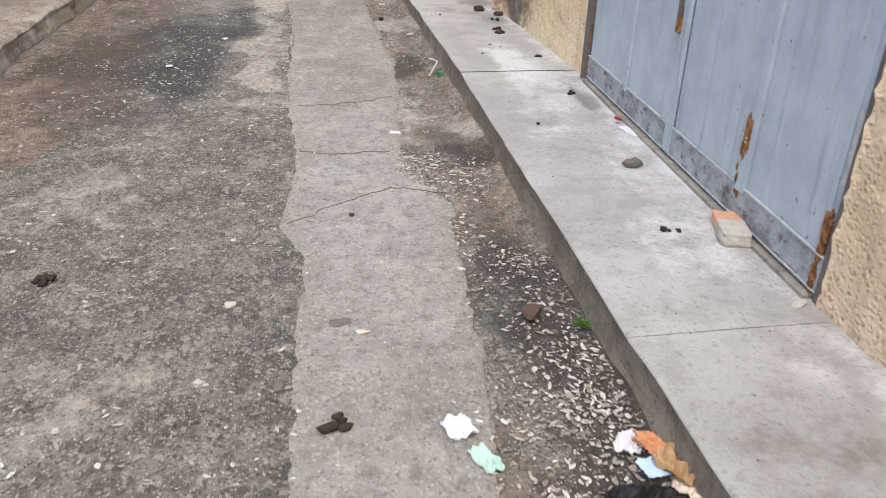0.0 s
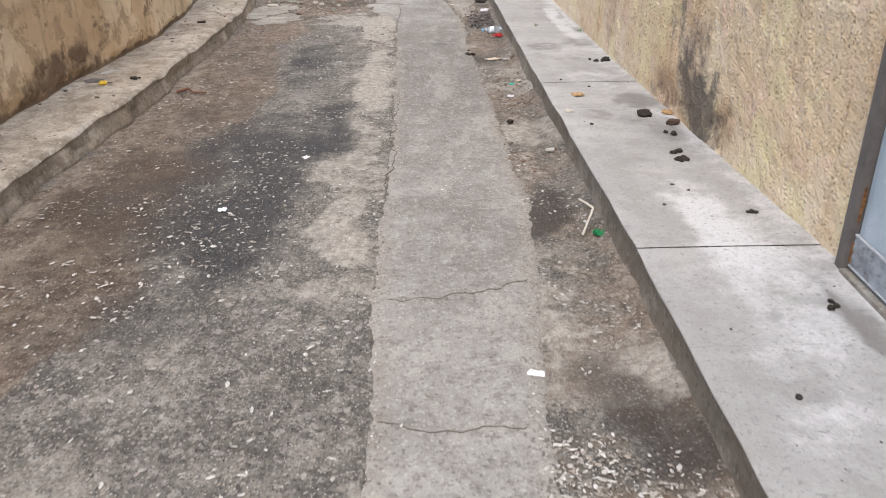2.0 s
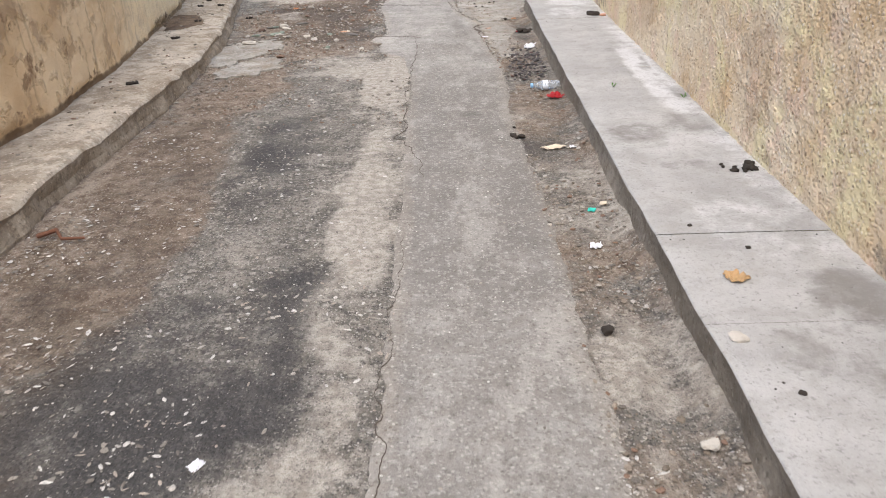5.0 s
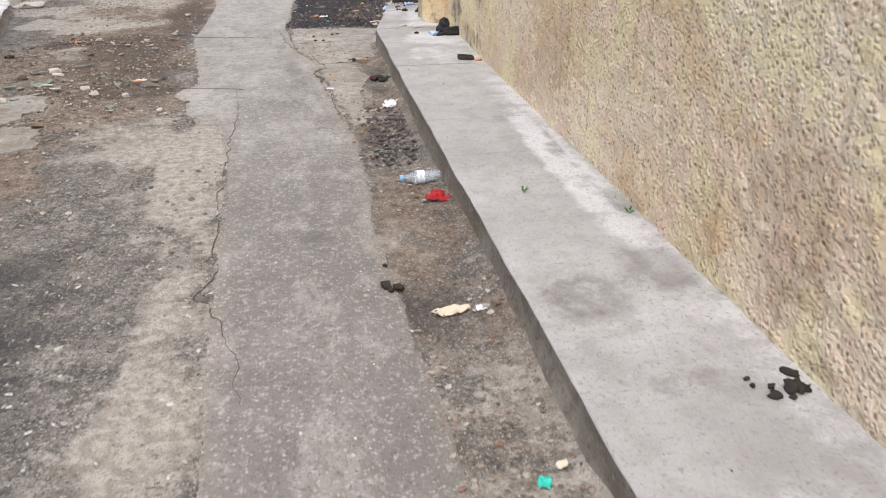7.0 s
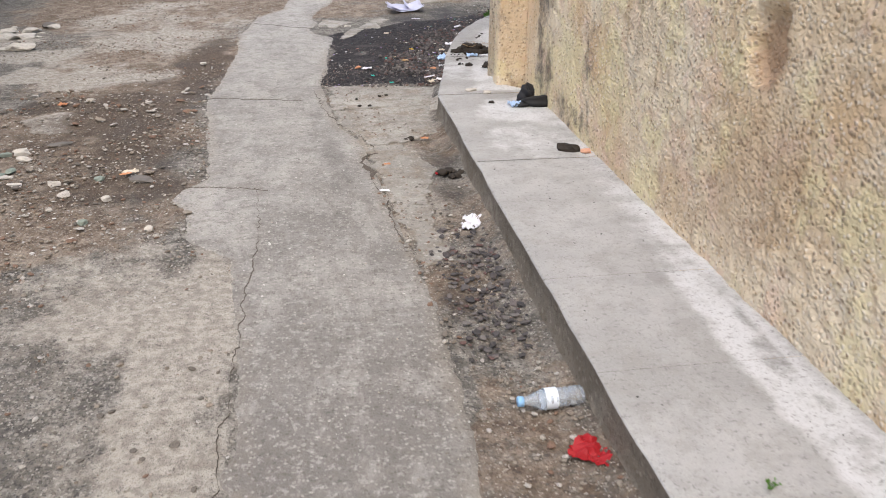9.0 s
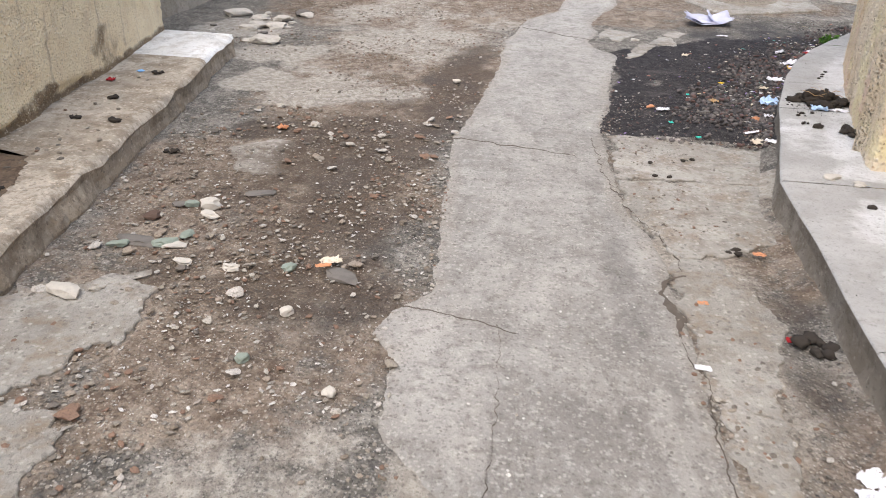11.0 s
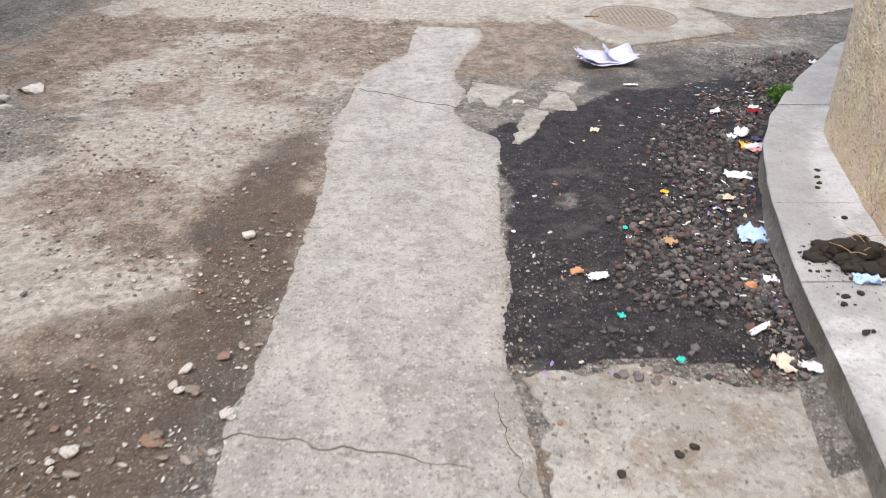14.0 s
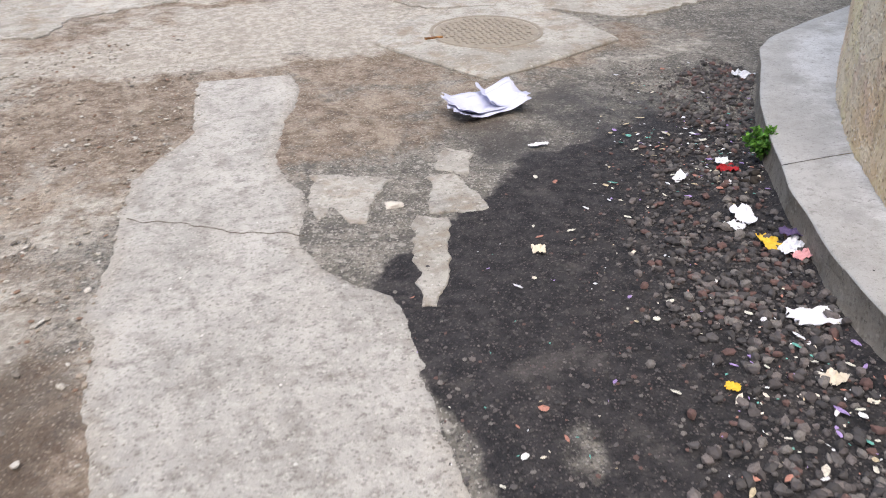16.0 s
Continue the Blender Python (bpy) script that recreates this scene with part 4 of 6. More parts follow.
wall_west_1 = wall_sheet("wall_west_1", [(-3.4, 16.82)] + _lw, 0.02, 1.45, 0.3, M_PLASTER, 0.026, 0.011, "ochre plaster wall, flaking and stained near the foot",
                         {"cream": lambda X, Y, Z: 1 - smooth_bump(Y, 11.0, 13.5), "worn": lambda X, Y, Z: np.maximum(smooth_bump(Z - 0.14, 0.0, 0.10) * 0.9, blob_sum(Y, Z, [(15.5, 0.30, 0.32, 0.2, 0.55), (8.6, 0.24, 0.8, 0.2, 0.7), (7.2, 0.29, 0.8, 0.25, 0.6), (14.6, 0.2, 0.4, 0.08, 0.7), (13.3, 0.2, 0.6, 0.08, 0.6)]))}, lumps=0.010, dents=[(y, 0.16, 0.35, 0.045, 0.026) for y in (7.0, 7.9, 8.8, 9.8, 10.9, 13.2, 14.0, 14.9)])


def plain_wall(name, x0, x1, y0, y1, label):
    bm = bmesh.new()
    box(bm, x0, x1, y0, y1, -0.2, H, 0.01)
    return tagged(part(name, bm, M_PLAIN), label, "wall", kind="structure")


plain_wall("wall_south", -2.2, 2.2, -3.4, -3.05, "plain rendered wall closing the lane")
plain_wall("wall_north", -9, 12, 30, 30.4, "plain rendered wall across the street")
plain_wall("wall_west_2", -3.8, -3.4, 16.2, 30, "plain rendered house wall")


# ---- slabs, chips and the manhole ----
def slab_thing(name, polys, top, material, label, category, ragged=0.04, thick=0.06):
    root = empty(name, sum(p[0] for p in polys[0]) / len(polys[0]), sum(p[1] for p in polys[0]) / len(polys[0]), 0)
    for i, p in enumerate(polys):
        keep(slab("slab_piece", p, top, thick, material, None, "", ragged, 0.02, 0.004, 3.7 * i, (0.004 * (i % 2), -0.003)), root)
    return tagged(root, label, category, kind="structure")


slab_thing("road_slab_east", [[(0.57, 15.36), (0.64, 15.37), (0.95, 15.42), (1.15, 15.39), (1.32, 15.32), (1.46, 15.38), (1.36, 14.78), (0.98, 14.74), (0.59, 14.7)], [(0.60, 14.69), (1.0, 14.73), (1.345, 14.765), (1.27, 14.1), (1.02, 13.92), (0.80, 13.86), (0.71, 14.08), (0.64, 14.4)]], 0.006, M_SLAB, "cracked pale concrete slab beside the kerb", "road patch", 0.06)
slab_thing("road_slab_south", [[(0.79, 13.84), (1.0, 13.9), (1.12, 13.4), (1.02, 12.9), (0.84, 12.95), (0.80, 13.5)], [(0.84, 12.93), (1.02, 12.88), (1.02, 12.3), (0.9, 12.2)]], 0.004, M_SLAB, "broken worn concrete beside the strip", "road patch", 0.05)
slab_thing("road_slab_west", [[(-1.6, 12.3), (-1.5, 13.1), (-1.3, 13.2), (-1.1, 13.34), (-1.02, 13.2), (-0.96, 13.05), (-1.02, 12.85), (-1.16, 12.6), (-1.25, 12.3)], [(-1.3, 12.25), (-1.1, 12.58), (-0.86, 12.48), (-0.84, 12.2), (-1.05, 11.9), (-1.3, 11.8)]], 0.007, M_SLAB, "broken pale concrete slab on brown soil", "road patch", 0.10)
slab_thing("road_slab_north", [[(0.59, 18.62), (0.72, 18.60), (0.92, 18.47), (0.81, 18.34), (0.72, 18.09), (0.64, 18.10), (0.63, 18.32), (0.55, 18.18), (0.54, 18.33)], [(0.92, 18.10), (1.02, 18.02), (0.87, 17.57), (0.79, 17.44), (0.74, 17.46), (0.82, 17.79)], [(1.06, 18.42), (1.18, 18.42), (1.20, 18.04), (0.99, 18.09)], [(1.24, 18.71), (1.34, 18.60), (1.24, 18.40), (1.12, 18.50)]], 0.003, M_SLAB, "scattered worn pieces of pale concrete", "road patch", 0.035)
slab_thing("far_concrete_apron", [[(1.67, 21.4), (1.9, 21.08), (2.4, 21.0), (2.85, 20.62), (3.15, 20.35), (3.9, 20.6), (5.5, 21.6), (5, 24), (1.2, 24)]], 0.008, M_SLAB, "pale concrete apron across the crossing", "road patch", 0.06)
slab_thing("far_pavement", [[(-7, 21.25), (-2.4, 21.3), (-0.7, 21.28), (-0.55, 21.7), (0.2, 21.95), (0.3, 24), (-7, 24)]], 0.006, M_SLAB, "pale flush concrete across the crossing", "road patch", 0.08, 0.1)


def build_manhole():
    x, y, r = 2.08, 20.36, 0.345
    tilt = math.degrees(math.atan2(float(rise(y + 0.3) - rise(y - 0.3)), 0.6))
    root = empty("manhole", 0, 0, 0)
    outline = [(1.32, 20.37), (1.55, 19.93), (1.76, 19.52), (2.12, 19.62), (2.83, 19.94), (2.8, 20.5), (2.62, 20.9), (2.15, 21.0), (1.66, 20.82)]
    keep(slab("collar", outline, 0.016, 0.08, M_SLAB, None, "pale cast concrete collar", 0.012, 0.04, 0.01), root)
    iron = flat_paint("dusty_cast_iron", (0.26, 0.225, 0.18), 0.75, 0.5, 0.3, 0.0, 20)
    m = pose(x, y, float(rise(y)) + 0.016, tilt)
    bm = bmesh.new()
    n = 64
    prof = [(r + 0.03, 0.000), (r + 0.028, 0.006), (r + 0.006, 0.006), (r + 0.004, -0.01)]
    rings = [[bm.verts.new((q * math.cos(6.2832 * i / n), q * math.sin(6.2832 * i / n), z)) for i in range(n)] for q, z in prof]
    for a, b in zip(rings, rings[1:]):
        for i in range(n):
            bm.faces.new((a[i], b[i], b[(i + 1) % n], a[(i + 1) % n])[::-1])
    ob = part("frame", bm, iron, None, "cast iron rim", True)
    ob.matrix_world = m
    keep(ob, root)
    bm = bmesh.new()
    bmesh.ops.create_cone(bm, cap_ends=True, segments=64, radius1=r, radius2=r - 0.004, depth=0.03)
    for v in bm.verts:
        v.co.z -= 0.013
    step = 0.042
    k = int(r / step) + 1
    for i in range(-k, k + 1):
        for j in range(-k, k + 1):
            px, py = i * step, j * step
            if math.hypot(px, py) < r - 0.04:
                a = 0.014 if (i + j) % 2 else 0.006
                b = 0.02 - a
                box(bm, px - a, px + a, py - b, py + b, 0.0015, 0.0065)
    ob = part("cover", bm, iron, None, "round iron cover with raised treads")
    ob.matrix_world = m
    keep(ob, root)
    bm = bmesh.new()
    box(bm, -r - 0.09, -r + 0.03, -0.05, -0.03, 0.002, 0.012, 0.002)
    ob = part("lifting_lug", bm, M_RUST)
    ob.matrix_world = m
    keep(ob, root)
    tagged(root, "round iron manhole cover in a pale concrete collar", "manhole", kind="structure")


build_manhole()


def crack(pts, width, seed, z=0.006):
    """Dirt standing in a jagged crack, thinning towards its ends."""
    run = [Vector(p) for p in densify(pts, 0.010, 0.034, seed, False)] + [Vector(pts[-1])]
    n = len(run)
    v, f = [], []
    for i, p in enumerate(run):
        t = (run[min(n - 1, i + 1)] - run[max(0, i - 1)]).normalized()
        w = 0.5 * width * (0.55 + 0.9 * abs(float(fbm(p.x, p.y, 16, 2, seed)))) * min(1.0, 0.25 + 3.0 * min(i, n - 1 - i) / n) * max(0.12, min(1.0, 0.6 + 1.8 * float(fbm(p.x, p.y, 5, 3, seed + 2))))
        base = float(rise(p.y)) + z
        v += [(p.x - t.y * w, p.y + t.x * w, base - 0.004), (p.x, p.y, base + 0.0012), (p.x + t.y * w, p.y - t.x * w, base - 0.004)]
        if i:
            a = 3 * i
            f += [(a - 3, a - 2, a + 1, a), (a - 2, a - 1, a + 2, a + 1)]
    ob = from_arrays("crack_fill", v, f, M_CRACK)
    return tagged(ob, "dark dirt filling a crack in the concrete", "crack", kind="structure")


for _i, (_w, _pts) in enumerate((
        (0.008, [(-0.31, 15.06), (-0.23, 15.11), (-0.09, 15.09), (0.05, 15.07), (0.22, 15.02), (0.4, 14.97)]),
        (0.008, [(0.49, 15.30), (0.51, 15.05), (0.53, 14.82), (0.58, 14.55), (0.65, 14.33), (0.78, 13.95), (0.82, 13.75)]),
        (0.05, [(0.83, 13.72), (0.78, 13.70), (0.745, 13.64), (0.74, 13.57), (0.765, 13.5), (0.78, 13.42), (0.77, 13.27)]),
        (0.007, [(0.77, 13.27), (0.82, 13.03), (0.84, 12.72), (0.86, 12.4)]),
        (0.008, [(-0.19, 13.26), (-0.06, 13.26), (0.17, 13.22), (0.24, 13.18)]),
        (0.005, [(0.17, 13.22), (0.21, 12.9), (0.235, 12.6), (0.22, 12.49), (0.21, 12.0), (0.2, 11.68)]),
        (0.007, [(0.2, 11.68), (0.21, 11.3), (0.20, 10.94), (0.24, 10.45), (0.19, 10.24), (0.27, 10.07), (0.33, 9.81), (0.36, 9.58)]),
        (0.0035, [(0.33, 5.85), (0.5, 5.87), (0.68, 5.92), (0.86, 6.0)]),
        (0.0025, [(0.33, 5.15), (0.51, 5.09), (0.75, 5.11)]),
        (0.004, [(0.28, 4.36), (0.39, 4.43), (0.55, 4.56), (0.71, 4.68), (0.94, 4.59)]),
        (0.003, [(-0.16, 18.44), (0.0, 18.36), (0.17, 18.24), (0.48, 18.07)]),
        (0.005, [(0.3, 8.9), (0.31, 8.4), (0.28, 7.9), (0.30, 7.3), (0.27, 6.9)]))):
    crack(_pts, _w, 3.1 * _i + 1)


# ---- steel door ----
def build_door():
    a, b = Vector((1.830, 3.34, 0)), Vector((1.932, 5.77, 0))
    along = (b - a).normalized()
    ang = math.degrees(math.atan2(along.y, along.x))
    m = pose(a.x, a.y, PAVE_R, 0, 0, ang)
    width = (b - a).length
    root = new("door_1")
    root.matrix_world = m
    frame_mat = flat_paint("stained_door_frame", (0.15, 0.135, 0.125), 0.7, 0.6)
    pale_edge = flat_paint("worn_bare_edge", (0.50, 0.52, 0.54), 0.55, 0.75, 0.3, 0.0, 30.0)

    def add(name, x0, x1, y0, y1, z0, z1, material, parent, label="", bevel=0.003):
        bm = bmesh.new()
        box(bm, x0, x1, y0, y1, z0, z1, bevel)
        ob = part(name, bm, material, parent, label)
        return ob

    # x runs along the wall, y into the lane
    add("frame_post", -0.012, 0.022, -0.06, 0.004, 0.0, 2.15, frame_mat, root)
    add("frame_post", width - 0.035, width + 0.02, -0.06, 0.02, 0.0, 2.15, frame_mat, root)
    add("frame_head", 0.035, width - 0.035, -0.06, 0.02, 2.09, 2.15, frame_mat, root)
    add("threshold", 0.035, width - 0.035, -0.06, 0.028, -0.03, 0.014, M_SLAB, root, "dusty cement threshold")
    meet = 1.205
    for x0, x1, seam in ((0.026, meet - 0.004, 0.56), (meet + 0.004, width - 0.04, 1.775)):
        leaf = add("leaf", x0, x1, -0.045, -0.01, 0.02, 2.08, M_DOOR, root, "blue-grey painted steel sheet")
        half = 0.035 if seam < 1 else 0.016
        for p, q in ((x0 + 0.034, seam - half - 0.004), (seam + half + 0.004, x1 - 0.034)):
            bm = bmesh.new()
            box(bm, p, q, -0.012, -0.004, 0.147, 2.07, 0.003)
            part("sheet", bm, M_DOOR, leaf)
        bm = bmesh.new()
        box(bm, seam - half, seam + half, -0.012, 0.008, 0.125, 2.07, 0.004)
        part("seam_fold", bm, M_DOOR, leaf)
        bm = bmesh.new()
        box(bm, x0, x1, -0.01, 0.001, 0.026, 0.142, 0.003)
        part("kick_plate", bm, M_KICK, leaf, "scuffed grey kick plate")
        for z in (0.142, 0.028):
            bm = bmesh.new()
            box(bm, x0, x1, -0.008, 0.005, z - 0.0035, z + 0.0035, 0.002)
            part("edge_bar", bm, pale_edge, leaf, "worn bare metal edge")
    add("cover_strip", meet - 0.028, meet + 0.028, -0.005, 0.012, 0.03, 2.07, M_DOOR, root, "cover strip over the meeting edges", 0.005)
    # rusty pull plate on the seam's cover, with worn rivets
    plate = add("pull_plate", 0.548, 0.588, 0.0, 0.0125, 0.285, 0.385, M_RUST, root, "rusty pull plate", 0.003)
    for z0 in (0.300, 0.315):
        bm = bmesh.new()
        box(bm, 0.560, 0.567, 0.010, 0.016, z0, z0 + 0.006, 0.002)
        part("rivet", bm, pale_edge, plate)

    hasp = add("hasp", meet + 0.022, meet + 0.062, 0.008, 0.022, 0.52, 0.585, M_RUST, root, "rusty hasp", 0.004)
    bm = bmesh.new()
    box(bm, meet + 0.032, meet + 0.046, 0.012, 0.030, 0.575, 0.70, 0.005)
    part("bolt", bm, frame_mat, hasp, "dark steel bolt")
    bm = bmesh.new()
    box(bm, 0.030, 0.052, -0.006, -0.0025, 0.36, 0.58, 0.001)
    part("bare_strip", bm, pale_edge, root, "pale strip where paint is rubbed off")

    def rust_patch(x, z, w, h, seed, out):
        n = 48
        bm = bmesh.new()
        vs = []
        for i in range(n):
            t = 6.2832 * i / n
            k = 1 + 0.6 * noise.noise(Vector((math.cos(t) * 1.7 + seed, math.sin(t) * 1.7, seed))) + 0.5 * noise.noise(Vector((math.cos(t) * 6 + seed, math.sin(t) * 6, seed)))
            vs.append(bm.verts.new((x + w * k * math.cos(t), out, z + h * k * math.sin(t))))
        bm.faces.new(vs[::-1])
        r = bmesh.ops.extrude_face_region(bm, geom=bm.faces[:])
        for v in r["geom"]:
            if isinstance(v, bmesh.types.BMVert):
                v.co.y -= 0.008
        part("rust_patch", bm, M_RUST, root, "flaking rust")

    for x, z, w, h, sd in ((0.572, 0.315, 0.020, 0.07, 1), (0.592, 0.205, 0.008, 0.016, 2), (0.585, 0.165, 0.007, 0.02, 9), (0.575, 0.115, 0.016, 0.018, 10), (0.05, 0.20, 0.02, 0.09, 3), (0.055, 0.06, 0.018, 0.04, 4), (width - 0.03, 0.25, 0.014, 0.05, 5),
                           (width - 0.03, 0.07, 0.016, 0.04, 8), (meet + 0.05, 0.56, 0.02, 0.045, 6), (meet - 0.012, 0.07, 0.006, 0.03, 7)):
        rust_patch(x, z, w, h, sd, 0.0095 if 0.5 < x < 0.6 and z > 0.12 else 0.0045)
    tagged(root, "blue-grey double steel door, shut, rusty at the edges", "door", kind="structure")
    # wall above the door
    bm = bmesh.new()
    box(bm, -0.03, width + 0.03, -0.3, 0.0, 2.15, H - PAVE_R, 0.004)
    ob = part("wall_lintel", bm, M_PLAIN)
    ob.matrix_world = m
    tagged(ob, "plain rendered wall over the door", "wall", kind="structure")


build_door()


# ---- loose stones, dung, paper ----
def rough_lump(name, x, y, z, sx, sy, sz, material, seed, label, category, rz=0.0, rough=0.8, subdiv=2, group=""):
    bm = bmesh.new()
    bmesh.ops.create_icosphere(bm, subdivisions=subdiv, radius=0.5)
    off = Vector((seed * 2.7, seed * 1.3, seed * 4.1))
    for v in bm.verts:
        v.co *= 1 + rough * noise.noise(v.co * 1.8 + off) + 0.4 * rough * noise.noise(v.co * 5 + off) + 0.2 * rough * noise.noise(v.co * 11 + off)
        c = Vector((max(-0.50, min(0.50, v.co.x)), max(-0.46, min(0.48, v.co.y)), max(-0.3, min(0.38, v.co.z))))
        v.co = Vector((c.x * sx, c.y * sy, c.z * sz))
    low = min(v.co.z for v in bm.verts)
    for v in bm.verts:
        v.co.z -= low + 0.002
    ob = part(name, bm, material, None, "", False)
    ob.matrix_world = pose(x, y, z, 0, 0, rz)
    return tagged(ob, label, category, group)


def dung(x, y, z, size, seed, count=4, spread=0.6, label="dried black dung lumps on pale concrete"):
    """Several small dark lumps lying together."""
    rnd = random.Random(seed)
    root = empty("dung", x, y, z, seed * 47)
    for i in range(count):
        bm = bmesh.new()
        bmesh.ops.create_icosphere(bm, subdivisions=2, radius=0.5)
        off = Vector((seed + i * 3.3, i * 1.9, seed * 0.7))
        k = size * (0.35 + 0.5 * rnd.random())
        c = Vector(((rnd.random() - 0.5) * size * 2 * spread, (rnd.random() - 0.5) * size * 2 * spread, 0))
        sc = Vector((k * (0.8 + 0.5 * rnd.random()), k * (0.6 + 0.5 * rnd.random()), k * 0.6))
        for v in bm.verts:
            w = v.co * (1 + 0.7 * noise.noise(v.co * 2.4 + off) + 0.45 * noise.noise(v.co * 7 + off))
            v.co = Vector((w.x * sc.x, w.y * sc.y, max(-0.001, w.z * sc.z + sc.z * 0.38))) + c
        part("lump", bm, M_DUNG, root, "", True)
    return tagged(root, label, "dung", "dung along the lane")


def paper(name, x, y, z, w, d, material, seed, label, category="paper", rz=0.0, crumple=0.25, lift=0.0, group=""):
    """A torn, crumpled sheet with thickness."""
    n = 15
    bm = bmesh.new()
    vs = []
    for j in range(n):
        for i in range(n):
            u, v = i / (n - 1) * 2 - 1, j / (n - 1) * 2 - 1
            ang, r = math.atan2(v, u), math.hypot(u, v)
            edge = (1 + 0.28 * noise.noise(Vector((math.cos(ang) * 1.3 + seed, math.sin(ang) * 1.3, seed))) + 0.12 * noise.noise(Vector((math.cos(ang) * 4 + seed, math.sin(ang) * 4, seed)))) * (1 - 0.22 * max(0, r - 0.9))
            h = abs(noise.noise(Vector((u * 1.6 + seed * 2, v * 1.6, 1.3)))) * 1.2 + 0.5 * abs(noise.noise(Vector((u * 4 + seed, v * 4, 4.1))))
            vs.append(bm.verts.new((u * w / 2 * edge + 0.08 * w * noise.noise(Vector((v * 3, u, seed))), v * d / 2 * edge, h * 0.95 * crumple * min(w, d) + lift * max(0, v) ** 2)))
    for j in range(n - 1):
        for i in range(n - 1):
            a = j * n + i
            if max(abs(i - n / 2 + 0.5), abs(j - n / 2 + 0.5)) > n / 2 - 2 and noise.noise(Vector((i * 0.35, j * 0.35, seed))) > 0.45:
                continue
            bm.faces.new((vs[a], vs[a + 1], vs[a + n + 1], vs[a + n]))
    bmesh.ops.delete(bm, geom=[v for v in bm.verts if not v.link_faces], context="VERTS")
    thicken(bm, 0.0014)
    low = min(v.co.z for v in bm.verts)
    for v in bm.verts:
        v.co.z -= low - 0.0008
    ob = part(name, bm, material, None, "", crumple < 0.22)
    ob.matrix_world = pose(x, y, z, 0, 0, rz)
    return tagged(ob, label, category, group)


def thicken(bm, t):
    """Give a sheet an underside t below it, and edges."""
    top = bm.faces[:]
    rim = [e for e in bm.edges if len(e.link_faces) == 1]
    low = {v: bm.verts.new(v.co - Vector((0, 0, t))) for v in bm.verts[:]}
    for f in top:
        bm.faces.new([low[v] for v in reversed(f.verts)])
    for e in rim:
        a, b = e.verts
        bm.faces.new((a, b, low[b], low[a]))
    bmesh.ops.recalc_face_normals(bm, faces=bm.faces[:])


def tube(pts, radius, sides=8, taper=1.0):
    bm = bmesh.new()
    rings = []
    for i, p in enumerate(pts):
        p = Vector(p)
        t = (Vector(pts[min(len(pts) - 1, i + 1)]) - Vector(pts[max(0, i - 1)])).normalized()
        u = t.orthogonal().normalized()
        w = t.cross(u)
        r = radius * (1 + (taper - 1) * i / (len(pts) - 1))
        rings.append([bm.verts.new(p + (u * math.cos(6.2832 * k / sides) + w * math.sin(6.2832 * k / sides)) * r) for k in range(sides)])
    for a, b in zip(rings, rings[1:]):
        for k in range(sides):
            bm.faces.new((a[k], a[(k + 1) % sides], b[(k + 1) % sides], b[k]))
    bm.faces.new(rings[0][::-1])
    bm.faces.new(rings[-1])
    bmesh.ops.recalc_face_normals(bm, faces=bm.faces[:])
    return bm


def lathe(profile, sides=32):
    """A turned shape round the x axis from (x, radius) pairs."""
    bm = bmesh.new()
    rings = []
    for x, r in profile:
        if r < 1e-6:
            rings.append([bm.verts.new((x, 0, 0))])
        else:
            rings.append([bm.verts.new((x, r * math.cos(6.2832 * k / sides), r * math.sin(6.2832 * k / sides))) for k in range(sides)])
    for a, b in zip(rings, rings[1:]):
        for k in range(sides):
            q = [a[k % len(a)], a[(k + 1) % len(a)], b[(k + 1) % len(b)], b[k % len(b)]]
            q = list(dict.fromkeys(q))
            bm.faces.new(q)
    bmesh.ops.recalc_face_normals(bm, faces=bm.faces[:])
    return bm


C = {k: flat_paint(k, v, 0.6, 0.35) for k, v in {
    "green_plastic": (0.02, 0.22, 0.08), "teal_plastic": (0.05, 0.55, 0.45), "red_plastic": (0.36, 0.015, 0.02), "orange_peel": (0.58, 0.27, 0.14), "blue_paper": (0.50, 0.66, 0.90),
    "tan_card": (0.46, 0.30, 0.15), "orange_card": (0.60, 0.28, 0.14), "pale_green_tissue": (0.48, 0.68, 0.60), "black_film": (0.018, 0.018, 0.02), "yellow_wrap": (0.72, 0.48, 0.05),
    "pink_wrap": (0.70, 0.35, 0.36), "cream_paper": (0.66, 0.58, 0.46), "pale_stick": (0.68, 0.63, 0.54), "brown_leaf": (0.16, 0.07, 0.04), "purple_film": (0.10, 0.07, 0.16), "sky_film": (0.30, 0.55, 0.85)}.items()}
M_STONE = flat_paint("pale_limestone", (0.52, 0.485, 0.43), 0.9, 0.5, 0.2, 0.0, 25)
M_DSTONE = flat_paint("brown_stone", (0.11, 0.075, 0.06), 0.9, 0.5, 0.2, 0.0, 30)
M_GSTONE = flat_paint("grey_stone", (0.17, 0.155, 0.14), 0.9, 0.5, 0.2, 0.0, 30)
M_CLAY = flat_paint("orange_clay", (0.66, 0.37, 0.25), 0.9, 0.35, 0.2, 0.0, 30)


def gz(x, y):
    """Where things on the lane stand."""
    on_strip = strip_left(y) + 0.02 < x < strip_right(y) - 0.02 and y < 20.4
    return float(rise(y)) + (0.003 if on_strip else float(bank(x, y)))


PZ, LZ = PAVE_R + 0.001, PAVE_L + 0.002


